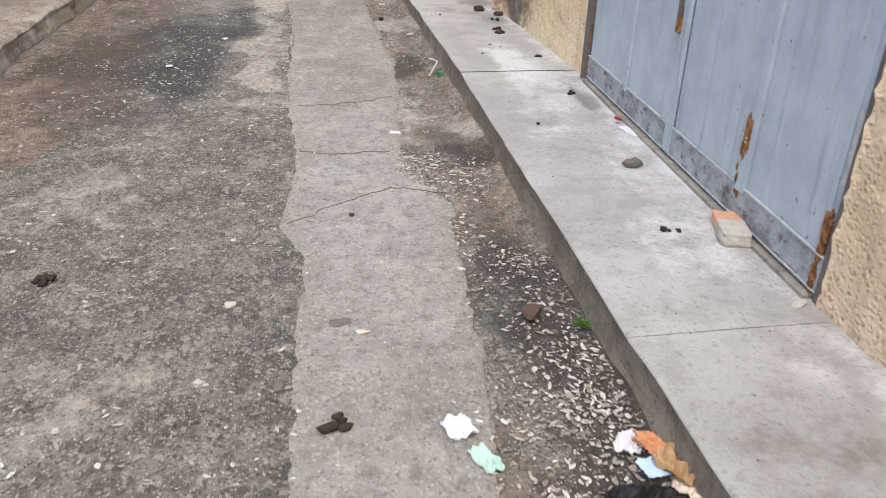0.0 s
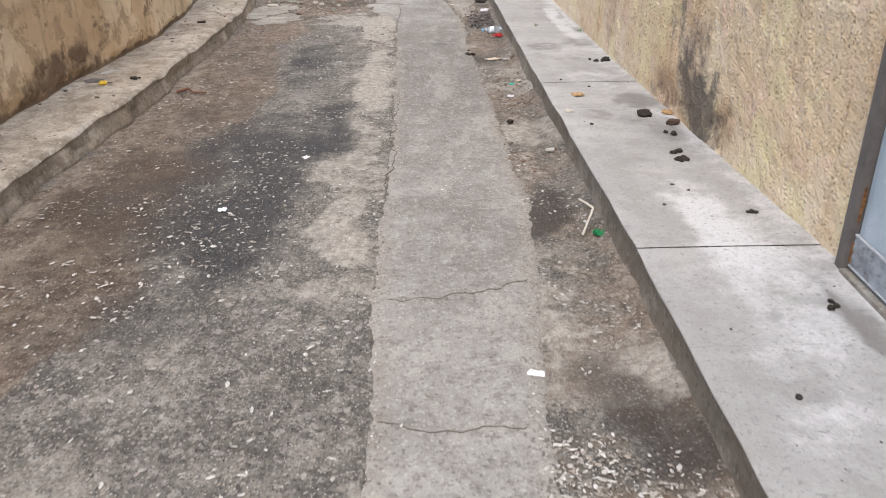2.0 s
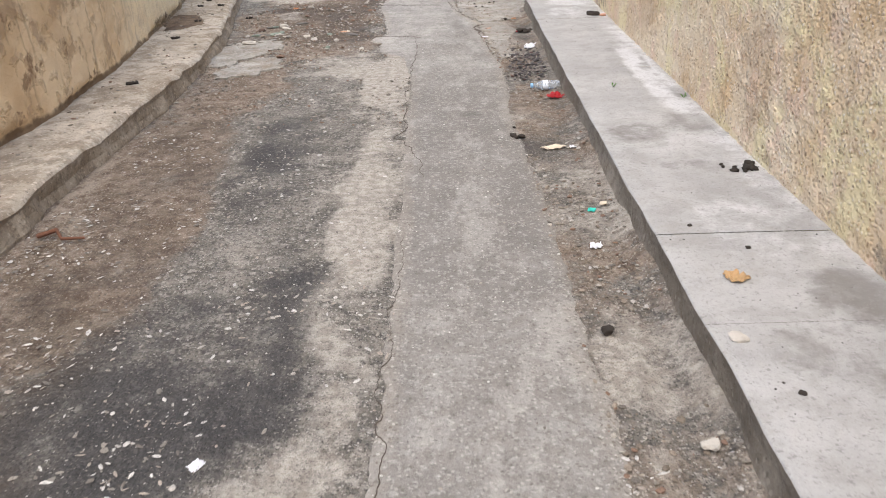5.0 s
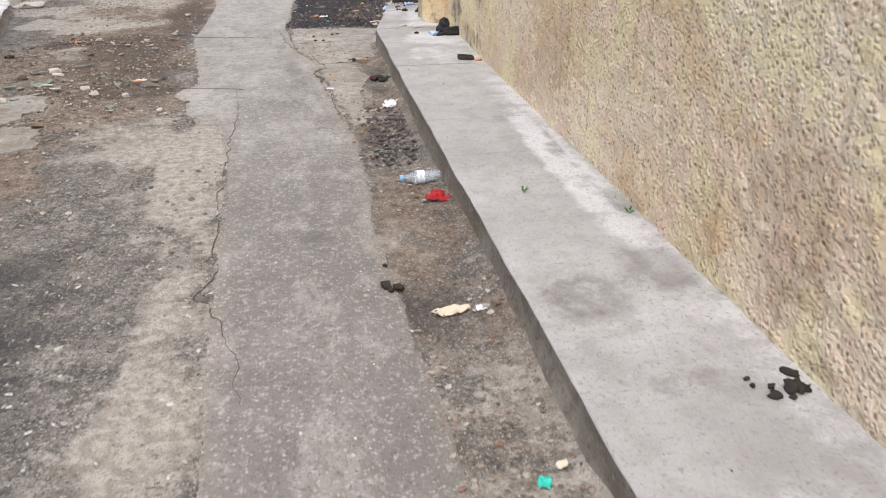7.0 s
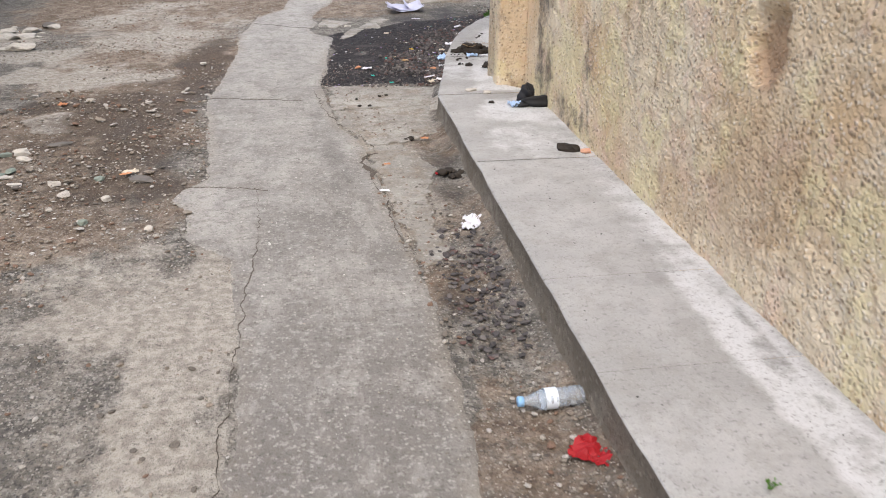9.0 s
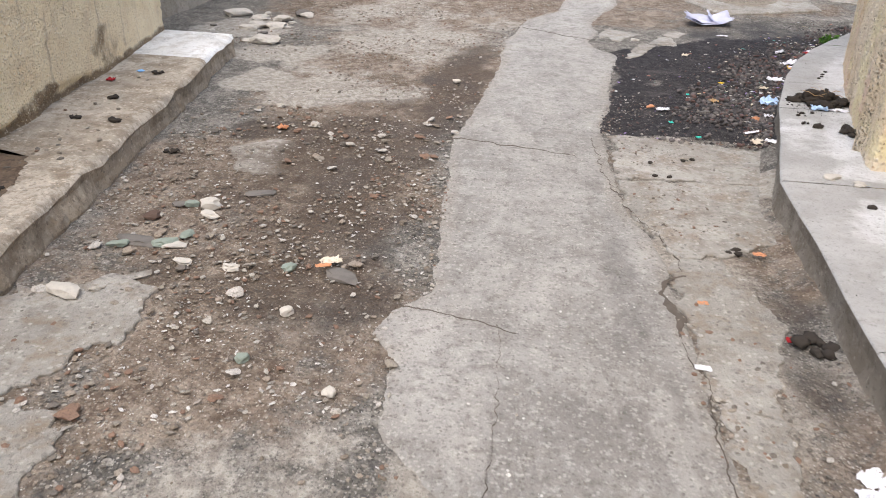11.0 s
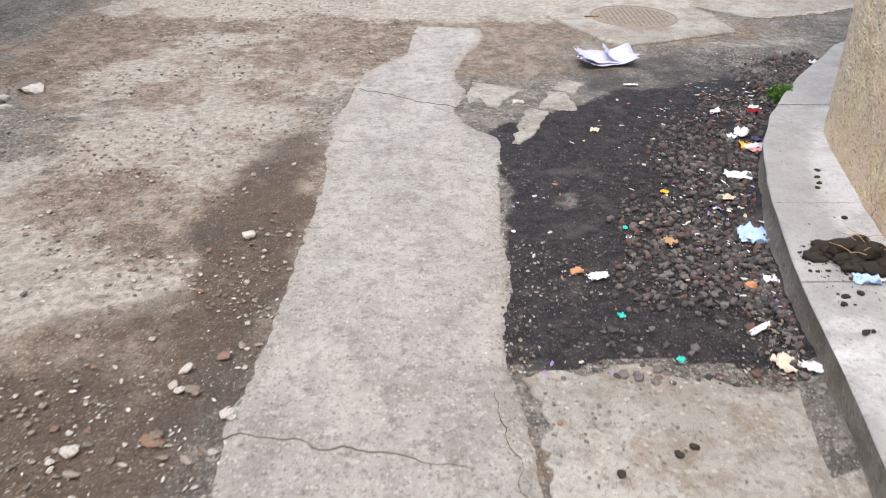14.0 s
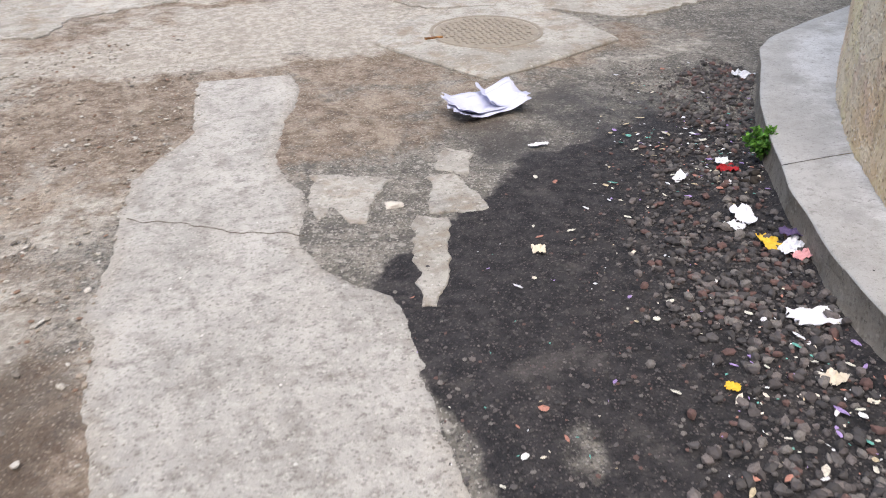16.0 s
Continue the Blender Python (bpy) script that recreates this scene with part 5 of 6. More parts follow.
def build_brick():
    root = empty("broken_brick", 1.798, 3.815, PZ, -106)
    for nm, mat, dims, at, sd, lab in (("mortar", M_STONE, (0.125, 0.10, 0.052), (0.042, 0.0, 0.0), 4, "grey mortar crust"), ("clay_core", M_CLAY, (0.125, 0.096, 0.046), (-0.046, 0.002, 0.0), 9, "orange clay core")):
        bm = bmesh.new()
        bmesh.ops.create_cube(bm, size=1)
        bmesh.ops.subdivide_edges(bm, edges=bm.edges[:], cuts=11, use_grid_fill=True)
        for v in bm.verts:
            c = v.co * 2
            c *= (abs(c.x) ** 10 + abs(c.y) ** 10 + abs(c.z) ** 10 + 1e-6) ** (-1 / 10) * max(abs(c.x), abs(c.y), abs(c.z))
            o = Vector((sd, sd * 2, sd))
            c *= 1 + 0.13 * noise.noise(c * 1.1 + o) + 0.10 * noise.noise(c * 2.7 + o) - 0.05 * max(0, 1 - 6 * abs(c.y - 0.1 - 0.2 * c.x)) * (c.z > 0.5) + 0.04 * noise.noise(c * 8)
            v.co = Vector((c.x * dims[0] / 2 + at[0], c.y * dims[1] / 2 + at[1], max(0, (c.z + 1) * dims[2] / 2 + at[2] - 0.004)))
        part(nm, bm, mat, root, lab, True)
    tagged(root, "broken brick of orange clay with grey mortar", "brick")


build_brick()


def build_bottle():
    plastic = Nodes("clear_pale_blue_plastic")
    plastic.b.inputs["Transmission Weight"].default_value = 0.75
    plastic.b.inputs["IOR"].default_value = 1.25
    m = plastic.done(plastic.mix(plastic.noise(30, 3), (0.72, 0.82, 0.92), (0.88, 0.92, 0.96)), 0.22, plastic.noise(25, 3), 0.006, 0.6, 0.0, 0.5)
    root = empty("plastic_bottle", 1.15, 11.23, gz(1.15, 11.23) + 0.031, 2)
    prof = [(-0.085, 0.0125), (-0.075, 0.0125), (-0.072, 0.015), (-0.068, 0.013), (-0.05, 0.022), (-0.03, 0.030)]
    for i in range(7):
        x = -0.022 + i * 0.0165
        prof += [(x, 0.0315), (x + 0.006, 0.0315), (x + 0.009, 0.0285), (x + 0.012, 0.0285)]
    prof += [(0.095, 0.031), (0.101, 0.027), (0.102, 0.012), (0.096, 0.0)]
    bm = lathe(prof, 36)
    for v in bm.verts:
        v.co.z *= 1 - 0.16 * (0.5 + noise.noise(v.co * 18))
        v.co.y += 0.004 * noise.noise(v.co * 22)
    part("body", bm, m, root, "crushed clear ribbed plastic", True)
    part("cap", lathe([(-0.100, 0.0), (-0.100, 0.0145), (-0.098, 0.0155), (-0.083, 0.0155), (-0.0825, 0.0130)], 28), C["sky_film"], root, "light blue screw cap", True)
    part("label_band", lathe([(-0.020, 0.0325), (0.018, 0.0325)], 36), flat_paint("pale_label", (0.80, 0.86, 0.93), 0.4, 0.08), root, "pale wrapped label", True)
    tagged(root, "crushed clear plastic bottle lying in the gutter", "bottle")


build_bottle()

# south end: gutter and door
paper("tissue", 0.715, 3.11, gz(0.7, 3.1), 0.08, 0.085, M_WHITE, 3, "crumpled white tissue on the concrete", "tissue", 20, 0.35)
paper("tissue", 0.755, 2.99, gz(0.7, 3.0), 0.055, 0.10, C["pale_green_tissue"], 7, "crumpled pale green tissue on the concrete", "tissue", 25, 0.35)
paper("tissue", 1.13, 2.99, gz(1.1, 3), 0.075, 0.08, M_WHITE, 11, "crumpled white tissue among gutter litter", "tissue", 50, 0.45)
paper("paper_scrap", 1.145, 2.88, gz(1.1, 3) + 0.03, 0.08, 0.07, C["blue_paper"], 13, "torn pale blue paper scrap on litter", "paper", 10, 0.1)
paper("card_scrap", 1.18, 2.94, gz(1.18, 2.94), 0.14, 0.06, C["orange_card"], 17, "torn orange card among gutter litter", "cardboard", -50, 0.5)
paper("card_scrap", 1.195, 2.86, gz(1.195, 2.86), 0.13, 0.09, C["tan_card"], 19, "torn brown card among gutter litter", "cardboard", -60, 0.6)
paper("card_scrap", 1.21, 2.80, gz(1.21, 2.80), 0.09, 0.08, C["cream_paper"], 20, "torn cream card among gutter litter", "cardboard", 30, 0.3)
paper("plastic_bag", 1.08, 2.80, gz(1.1, 3), 0.17, 0.09, C["black_film"], 23, "crumpled black plastic bag in the gutter", "plastic bag", 5, 0.45)
rough_lump("stone", 1.04, 3.61, gz(1.04, 3.6), 0.085, 0.06, 0.06, M_DSTONE, 2, "dark brown stone lying in the gutter", "stone", 60)
dung(0.40, 3.17, gz(0.4, 3.2), 0.055, 4, 7, 0.5, "dried black dung on grey concrete")
dung(-0.53, 4.02, gz(-0.5, 4), 0.06, 9, 6, 0.5, "dried black dung on the worn road")
rough_lump("stone", 0.505, 3.585, gz(0.5, 3.6), 0.042, 0.026, 0.012, C["cream_paper"], 6, "flat pinkish stone chip on concrete", "stone", 0)
rough_lump("stone", 0.44, 3.65, gz(0.44, 3.65), 0.07, 0.05, 0.006, M_GSTONE, 8, "flat grey slate chip on concrete", "stone", 10)
rough_lump("stone", 0.527, 4.415, gz(0.5, 4.4), 0.02, 0.02, 0.015, M_DUNG, 3, "small black pebble on concrete", "stone", 0)
rough_lump("stone", 0.10, 3.79, gz(0.1, 3.8), 0.035, 0.03, 0.018, M_STONE, 3, "pale pebble on the worn road", "stone", 0)
rough_lump("stone", 0.04, 3.39, gz(0.1, 3.4), 0.035, 0.03, 0.02, M_STONE, 5, "pale pebble on the worn road", "stone", 40)
rough_lump("stone", 0.26, 3.34, gz(0.2, 3.3), 0.04, 0.03, 0.02, M_GSTONE, 7, "grey pebble on the worn road", "stone", 80)
paper("paper_scrap", 0.81, 5.37, gz(0.81, 5.4), 0.055, 0.032, M_WHITE, 29, "torn white paper scrap by the gutter", "paper", -15, 0.2)
rough_lump("stone", 1.69, 4.46, PZ, 0.10, 0.075, 0.05, M_GSTONE, 12, "rough grey stone on the pavement", "stone", 20)
part_ob = part("bottle_cap", lathe([(0.0, 0.0), (0.0, 0.016), (0.004, 0.018), (0.013, 0.018), (0.013, 0.015), (0.003, 0.014), (0.002, 0.0)], 24), C["red_plastic"], None, "", True)
part_ob.matrix_world = pose(1.835, 5.0, PZ + 0.016, 0, -68, 20)
tagged(part_ob, "small red plastic bottle cap by the door", "bottle cap")
paper("paper_scrap", 1.85, 4.88, PZ, 0.05, 0.16, M_WHITE, 31, "narrow white paper strip by the door", "paper", 12, 0.05)
dung(1.765, 5.5, PZ, 0.045, 14, 4)
dung(1.60, 3.84, PZ, 0.035, 15, 4, 0.9, "small dark twig crumbs on pale concrete")
rough_lump("stone", 1.78, 3.35, PZ, 0.07, 0.035, 0.012, M_STONE, 31, "flat mortar chip on the pavement", "stone", 30)
dung(1.81, 6.26, PZ, 0.045, 16, 3)
dung(1.70, 6.93, PZ, 0.055, 18, 4)
dung(1.715, 7.02, PZ, 0.05, 19, 3)
rough_lump("stone", 1.73, 7.69, PZ, 0.085, 0.06, 0.06, M_DUNG, 20, "black stone on a stained pavement", "stone", 10)
dung(1.79, 7.35, PZ, 0.055, 21, 4)
rough_lump("stone", 1.84, 7.53, PZ, 0.08, 0.06, 0.045, M_DSTONE, 22, "brown stone beside the wall", "stone", 0)
paper("leaf", 1.87, 7.74, PZ, 0.06, 0.05, C["tan_card"], 41, "curled brown leaf beside the wall", "leaf", 0, 0.5)
for i, (x, y) in enumerate(((1.57, 6.59), (1.62, 6.52), (1.47, 6.36), (1.45, 5.02), (1.40, 7.55), (1.55, 8.4), (1.4, 8.6))):
    rough_lump("pebble", x, y, PZ, 0.022, 0.018, 0.014, M_DUNG, 50 + i, "small black pebble on pale concrete", "pebble", i * 33, 0.4, 2, "pebbles on the pavement")
paper("leaf", 1.435, 8.18, PZ, 0.065, 0.075, C["tan_card"], 43, "curled tan dry leaf on the pavement", "leaf", 30, 0.3)
rough_lump("stone", 1.325, 7.82, PZ, 0.06, 0.05, 0.018, M_STONE, 60, "pale mortar crumb on the pavement", "stone", 0)
dung(1.79, 9.17, PZ, 0.055, 24, 7, 0.8)
dung(1.73, 9.23, PZ, 0.03, 25, 2)
dung(1.84, 9.24, PZ, 0.045, 26, 2, 0.2)

# gutter, middle stretch
straw = part("drinking_straw", tube([(1.14, 6.37, 0.02), (1.18, 6.47, 0.033), (1.222, 6.575, 0.052), (1.224, 6.582, 0.052), (1.207, 6.66, 0.046), (1.19, 6.73, 0.036)], 0.005), C["pale_stick"])
tagged(straw, "bent pale straw lying in the gutter", "straw")
paper("plastic_scrap", 1.21, 6.38, gz(1.2, 6.4), 0.05, 0.045, C["green_plastic"], 47, "crumpled dark green plastic scrap", "plastic scrap", 0, 0.6)
rough_lump("stone", 1.01, 8.1, gz(1, 8.1), 0.045, 0.045, 0.04, M_DUNG, 27, "round black stone in the gutter", "stone", 0)
rough_lump("stone", 1.17, 7.52, gz(1.2, 7.5), 0.05, 0.045, 0.02, M_STONE, 28, "pale flat stone in the gutter", "stone", 0)
paper("paper_scrap", 1.08, 8.75, gz(1.1, 8.7), 0.05, 0.05, M_WHITE, 51, "small white paper scrap in the gutter", "paper", 0, 0.3)
paper("paper_scrap", 1.06, 9.99, gz(1.05, 10), 0.13, 0.05, C["cream_paper"], 53, "torn cream paper scrap in the gutter", "paper", 8, 0.35)
paper("paper_scrap", 1.165, 9.99, gz(1.1, 10), 0.04, 0.04, M_WHITE, 54, "small white paper scrap in the gutter", "paper", 0, 0.3)
paper("plastic_scrap", 1.125, 9.12, gz(1.1, 9.1), 0.035, 0.045, C["teal_plastic"], 57, "torn turquoise plastic scrap in the gutter", "plastic scrap", -20, 0.3)
rough_lump("stone", 1.18, 9.16, gz(1.2, 9.1), 0.035, 0.03, 0.02, C["cream_paper"], 59, "small cream stone in the gutter", "stone", 0)
paper("plastic_bag", 1.205, 11.0, gz(1.2, 11), 0.11, 0.10, C["red_plastic"], 61, "crumpled red plastic bag by the kerb", "plastic bag", -35, 0.3)
paper("paper_scrap", 1.165, 12.6, gz(1.15, 12.6), 0.085, 0.075, M_WHITE, 67, "crumpled white paper in the gutter", "paper", 0, 0.4)
dung(0.87, 10.18, gz(0.87, 10.2), 0.05, 28, 6, 0.6, "dried black dung on grey concrete")
dung(0.86, 10.36, gz(0.87, 10.3), 0.03, 29, 3, 0.6, "dried black dung on grey concrete")
rough_lump("stone", -0.305, 10.73, gz(-0.3, 10.7), 0.05, 0.045, 0.03, M_GSTONE, 71, "grey stone on the worn road", "stone", 0)
paper("paper_scrap", -0.18, 7.5, gz(-0.2, 7.5), 0.045, 0.035, M_WHITE, 73, "small white scrap on the damp road", "paper", 60, 0.3)
paper("paper_scrap", -0.47, 6.75, gz(-0.5, 6.7), 0.04, 0.04, M_WHITE, 75, "small white scrap on the damp road", "paper", 10, 0.3)
stick = part("twig", tube([(-1.30, 8.98, 0.012), (-1.22, 9.0, 0.03), (-1.17, 8.93, 0.02), (-1.08, 8.95, 0.012)], 0.012, 8, 0.5), C["brown_leaf"])
tagged(stick, "dark crooked twig on the road", "twig")
paper("paper_scrap", 0.82, 13.1, gz(0.82, 13.1) + 0.004, 0.05, 0.03, M_WHITE, 77, "small white paper scrap on concrete", "paper", 0, 0.2)
paper("paper_scrap", 1.19, 12.68, gz(1.19, 12.66), 0.08, 0.06, M_WHITE, 79, "crumpled white paper by the kerb", "paper", 30, 0.4)
paper("plastic_scrap", 0.87, 13.52, gz(0.86, 13.5), 0.04, 0.025, C["orange_peel"], 81, "small orange scrap on concrete", "plastic scrap", 0, 0.3)
paper("plastic_scrap", 1.13, 13.33, gz(1.1, 13.3), 0.035, 0.03, C["red_plastic"], 83, "small red scrap beside the kerb", "plastic scrap", 0, 0.4)
paper("plastic_scrap", 1.14, 13.95, gz(1.1, 13.9) + 0.01, 0.05, 0.025, C["orange_peel"], 85, "small orange peel beside the kerb", "peel", 0, 0.3)
dung(1.2, 13.3, gz(1.2, 13.3), 0.07, 87, 9, 0.9, "dark earth clods against the kerb")
dung(1.04, 13.97, gz(1, 14), 0.04, 30, 4, 0.6, "dried dark dung on pale concrete")
for i, (x, y) in enumerate(((0.79, 14.76), (0.86, 14.76), (0.78, 14.95), (0.95, 15.02), (1.0, 15.05))):
    rough_lump("pebble", x, y, 0.01, 0.03, 0.025, 0.016, M_DUNG, 90 + i, "small black pebble on pale concrete", "pebble", i * 40, 0.4, 2, "pebbles on the slab")

# pavement, north stretch
rough_lump("stone", 1.80, 13.19, PZ, 0.13, 0.075, 0.055, M_DUNG, 33, "long black stone beside the wall", "stone", -25)
rough_lump("stone", 1.875, 13.14, PZ, 0.06, 0.05, 0.03, M_CLAY, 34, "small orange stone beside the wall", "stone", 0)


def build_rag():
    root = empty("rag_bundle", 1.84, 14.14, PZ)
    for i, (dx, dy, sx, sy, sz) in enumerate(((0.06, -0.03, 0.22, 0.10, 0.075), (-0.02, 0.05, 0.11, 0.10, 0.13), (-0.08, -0.05, 0.10, 0.05, 0.03))):
        bm = bmesh.new()
        bmesh.ops.create_icosphere(bm, subdivisions=3, radius=0.5)
        for v in bm.verts:
            v.co *= 1 + 0.5 * noise.noise(v.co * 2.4 + Vector((i * 3, 2, 1))) + 0.25 * noise.noise(v.co * 7)
            v.co = Vector((v.co.x * sx + dx, v.co.y * sy + dy, max(0, (v.co.z + 0.38)) * sz))
        part("fold", bm, C["black_film"], root, "", True)
    tagged(root, "black rag bundle against the wall foot", "rag")


build_rag()
paper("plastic_bag", 1.74, 14.12, PZ, 0.11, 0.10, C["blue_paper"], 91, "crumpled light blue bag beside a rag", "plastic bag", 0, 0.5)
rough_lump("stone", 1.60, 14.2, PZ, 0.04, 0.03, 0.025, M_DUNG, 92, "small black stone on the pavement", "stone", 0)
rough_lump("stone", 1.53, 14.53, PZ, 0.09, 0.06, 0.025, M_STONE, 93, "flat pale stone on the pavement", "stone", 20)
rough_lump("stone", 1.62, 14.46, PZ, 0.05, 0.06, 0.03, M_STONE, 94, "small pale stone on the pavement", "stone", 60)


def build_dung_heap():
    root = empty("dung_heap", 1.80, 15.86, PZ)
    rnd = random.Random(8)
    for i in range(80):
        bm = bmesh.new()
        bmesh.ops.create_icosphere(bm, subdivisions=2, radius=0.5)
        k = 0.018 + 0.045 * rnd.random() ** 2
        q = rnd.random() * 6.283
        d = rnd.random() ** 0.6
        c = Vector((math.cos(q) * d * 0.15, math.sin(q) * d * 0.11, 0.07 * (1 - d) * rnd.random()))
        off = Vector((i, 2 * i, 3 * i))
        for v in bm.verts:
            w = v.co * (1 + 0.8 * noise.noise(v.co * 2.6 + off) + 0.5 * noise.noise(v.co * 8 + off))
            v.co = Vector((w.x * k * 1.5, w.y * k, w.z * k * 0.8 + k * 0.25)) + c
            v.co.z = max(0, v.co.z)
        part("clod", bm, M_DUNG, root, "", True)
    for i in range(12):
        a, l = rnd.random() * 6.28, 0.03 + 0.08 * rnd.random()
        p = Vector(((rnd.random() - 0.3) * 0.22, (rnd.random() - 0.5) * 0.18, 0.045 + 0.02 * rnd.random()))
        d = Vector((math.cos(a), math.sin(a), 0.15)) * l
        part("straw_stalk", tube([p, p + d * 0.5 + Vector((0, 0, 0.006)), p + d], 0.0013, 5), C["tan_card"], root)
    tagged(root, "heap of dark dung with straw on the pavement", "dung")


build_dung_heap()
paper("paper_scrap", 1.755, 15.70, PZ, 0.09, 0.06, C["blue_paper"], 95, "crumpled pale blue paper by a dung heap", "paper", -10, 0.5)
paper("paper_scrap", 1.85, 15.69, PZ, 0.12, 0.03, M_WHITE, 96, "twisted white paper by a dung heap", "paper", -12, 0.5)
dung(1.66, 15.36, PZ, 0.05, 35, 5, 1.0)
dung(1.77, 15.27, PZ, 0.07, 36, 6, 0.7)
for i, (x, y) in enumerate(((2.0, 16.62), (1.98, 16.55), (1.95, 16.5), (2.04, 16.7), (1.92, 16.2), (1.64, 15.6), (1.61, 15.55), (1.7, 15.62))):
    rough_lump("pebble", x, y, PZ, 0.03, 0.024, 0.016, M_DUNG, 110 + i, "small dark crumb on the pavement", "pebble", i * 37, 0.5, 2, "crumbs on the corner")

# west pavement
for x, y, s, sd in ((-2.14, 14.53, 0.045, 41), (-1.93, 14.52, 0.05, 42), (-2.15, 14.92, 0.055, 43), (-2.19, 15.48, 0.05, 44), (-1.53, 8.86, 0.06, 45), (-1.65, 11.14, 0.055, 46), (-1.85, 12.75, 0.05, 47), (-1.9, 13.59, 0.05, 48)):
    dung(x, y, LZ, s, sd, 5, 0.55, "dried black dung on the rough kerb")
rough_lump("stone", -1.69, 8.68, LZ, 0.06, 0.04, 0.04, C["yellow_wrap"], 120, "small yellowish stone on the kerb", "stone", 0)
rough_lump("stone", -1.77, 9.05, LZ, 0.16, 0.06, 0.02, M_STONE, 121, "flat pale stone on the kerb", "stone", 40)
rough_lump("stone", -1.79, 8.78, LZ, 0.14, 0.10, 0.025, M_GSTONE, 122, "flat grey dirt clod on the kerb", "stone", 20)
paper("plastic_scrap", -2.37, 15.26, LZ, 0.05, 0.05, C["red_plastic"], 123, "small red scrap at the wall foot", "plastic scrap", 0, 0.4)
paper("plastic_scrap", -2.31, 15.5, LZ, 0.04, 0.04, C["sky_film"], 124, "small blue scrap at the wall foot", "plastic scrap", 0, 0.3)
spill = slab("earth_spill", [(-2.0, 13.99), (-2.21, 14.04), (-2.25, 13.63), (-2.09, 13.11), (-1.94, 13.17), (-1.8, 13.5), (-1.91, 13.8)], PAVE_L + 0.004, 0.03, concrete("spilled_earth", (0.20, 0.145, 0.10), (0.13, 0.09, 0.06), (0.085, 0.06, 0.042), 1.4), None, "", 0.05, 0.02, 0.012)
tagged(spill, "flat brown earth spilled on the rough kerb", "dirt")
M_GREENISH = flat_paint("grey_green_stone", (0.25, 0.29, 0.245), 0.85, 0.5, 0.2, 0.0, 25)
for x, y, a, b, sd in ((-1.34, 13.5, 0.09, 0.05, 150), (-1.17, 13.55, 0.10, 0.07, 151), (-1.12, 13.63, 0.07, 0.05, 152), (-0.63, 13.46, 0.07, 0.045, 153), (-1.24, 13.93, 0.07, 0.05, 154), (-0.57, 12.86, 0.05, 0.04, 155)):
    rough_lump("stone", x, y, gz(x, y), a, b, 0.03, M_GREENISH, sd, "flat grey-green stone chip on brown soil", "stone", sd * 17 % 90, 0.7, 2, "grey-green chips")
rnd_r = random.Random(77)
for i in range(26):
    x, y, k = -2.9 + 0.75 * rnd_r.random(), 17.0 + 1.5 * rnd_r.random(), 0.06 + 0.16 * rnd_r.random() ** 2
    rough_lump("rubble_stone", x, y, gz(x, y), k * 1.3, k, k * 0.4, M_STONE if i % 4 else M_GSTONE, 300 + i, "pale broken concrete lump on the ground", "rubble", i * 41, 0.9, 2, "rubble beside the house wall")

# soil on the west side
for x, y, a, b, h, m, sd, lab in ((-1.31, 13.11, 0.15, 0.085, 0.055, M_STONE, 130, "squared pale stone on a broken slab"), (-1.15, 13.94, 0.11, 0.09, 0.05, M_STONE, 131, "pale rounded stone on brown soil"), (-1.11, 13.83, 0.09, 0.06, 0.03, M_STONE, 132, "pale flat stone on brown soil"),
                                  (-1.28, 13.92, 0.10, 0.06, 0.02, M_GSTONE, 133, "flat grey stone on brown soil"), (-0.42, 13.44, 0.15, 0.09, 0.02, M_GSTONE, 134, "flat dark stone on brown soil"), (-0.53, 13.15, 0.05, 0.05, 0.035, M_STONE, 135, "small pale stone on brown soil"),
                                  (-1.03, 13.42, 0.08, 0.05, 0.02, M_STONE, 136, "flat pale stone on brown soil"), (-0.84, 13.41, 0.06, 0.05, 0.03, M_STONE, 137, "small pale stone on brown soil"), (-1.28, 13.55, 0.20, 0.09, 0.02, M_GSTONE, 138, "flat grey slab chip on brown soil"),
                                  (-1.13, 13.54, 0.12, 0.06, 0.02, M_STONE, 139, "flat pale chip on brown soil"), (-0.26, 12.75, 0.045, 0.04, 0.03, M_STONE, 140, "small pale stone on brown soil"), (-0.44, 16.32, 0.05, 0.045, 0.035, M_STONE, 141, "small pale stone on damp soil"),
                                  (0.86, 18.2, 0.075, 0.045, 0.025, M_STONE, 142, "pale oval stone on grey soil"), (-1.0, 14.12, 0.14, 0.07, 0.02, M_GSTONE, 143, "flat grey stone on brown soil")):
    rough_lump("stone", x, y, gz(x, y), a, b, h, m, sd, lab, "stone", sd * 31 % 60 - 30)
paper("paper_scrap", -0.49, 13.53, gz(-0.5, 13.5) + 0.01, 0.08, 0.05, C["cream_paper"], 145, "torn pale paper over a dark stone", "paper", 30, 0.25)
paper("plastic_scrap", -0.50, 13.46, gz(-0.5, 13.5) + 0.025, 0.06, 0.022, C["orange_card"], 146, "narrow orange scrap on soil", "plastic scrap", 25, 0.2)
paper("leaf", -1.23, 15.05, gz(-1.2, 15), 0.06, 0.06, C["orange_peel"], 147, "orange dry leaf on damp soil", "leaf", 0, 0.4)
dung(-1.65, 14.55, gz(-1.6, 14.5), 0.05, 49, 5, 0.7, "dark clods on brown soil")
rough_lump("dirt_clod", -1.34, 13.78, gz(-1.3, 13.8), 0.08, 0.07, 0.035, M_DSTONE, 148, "red-brown clod on soil", "dirt", 0)

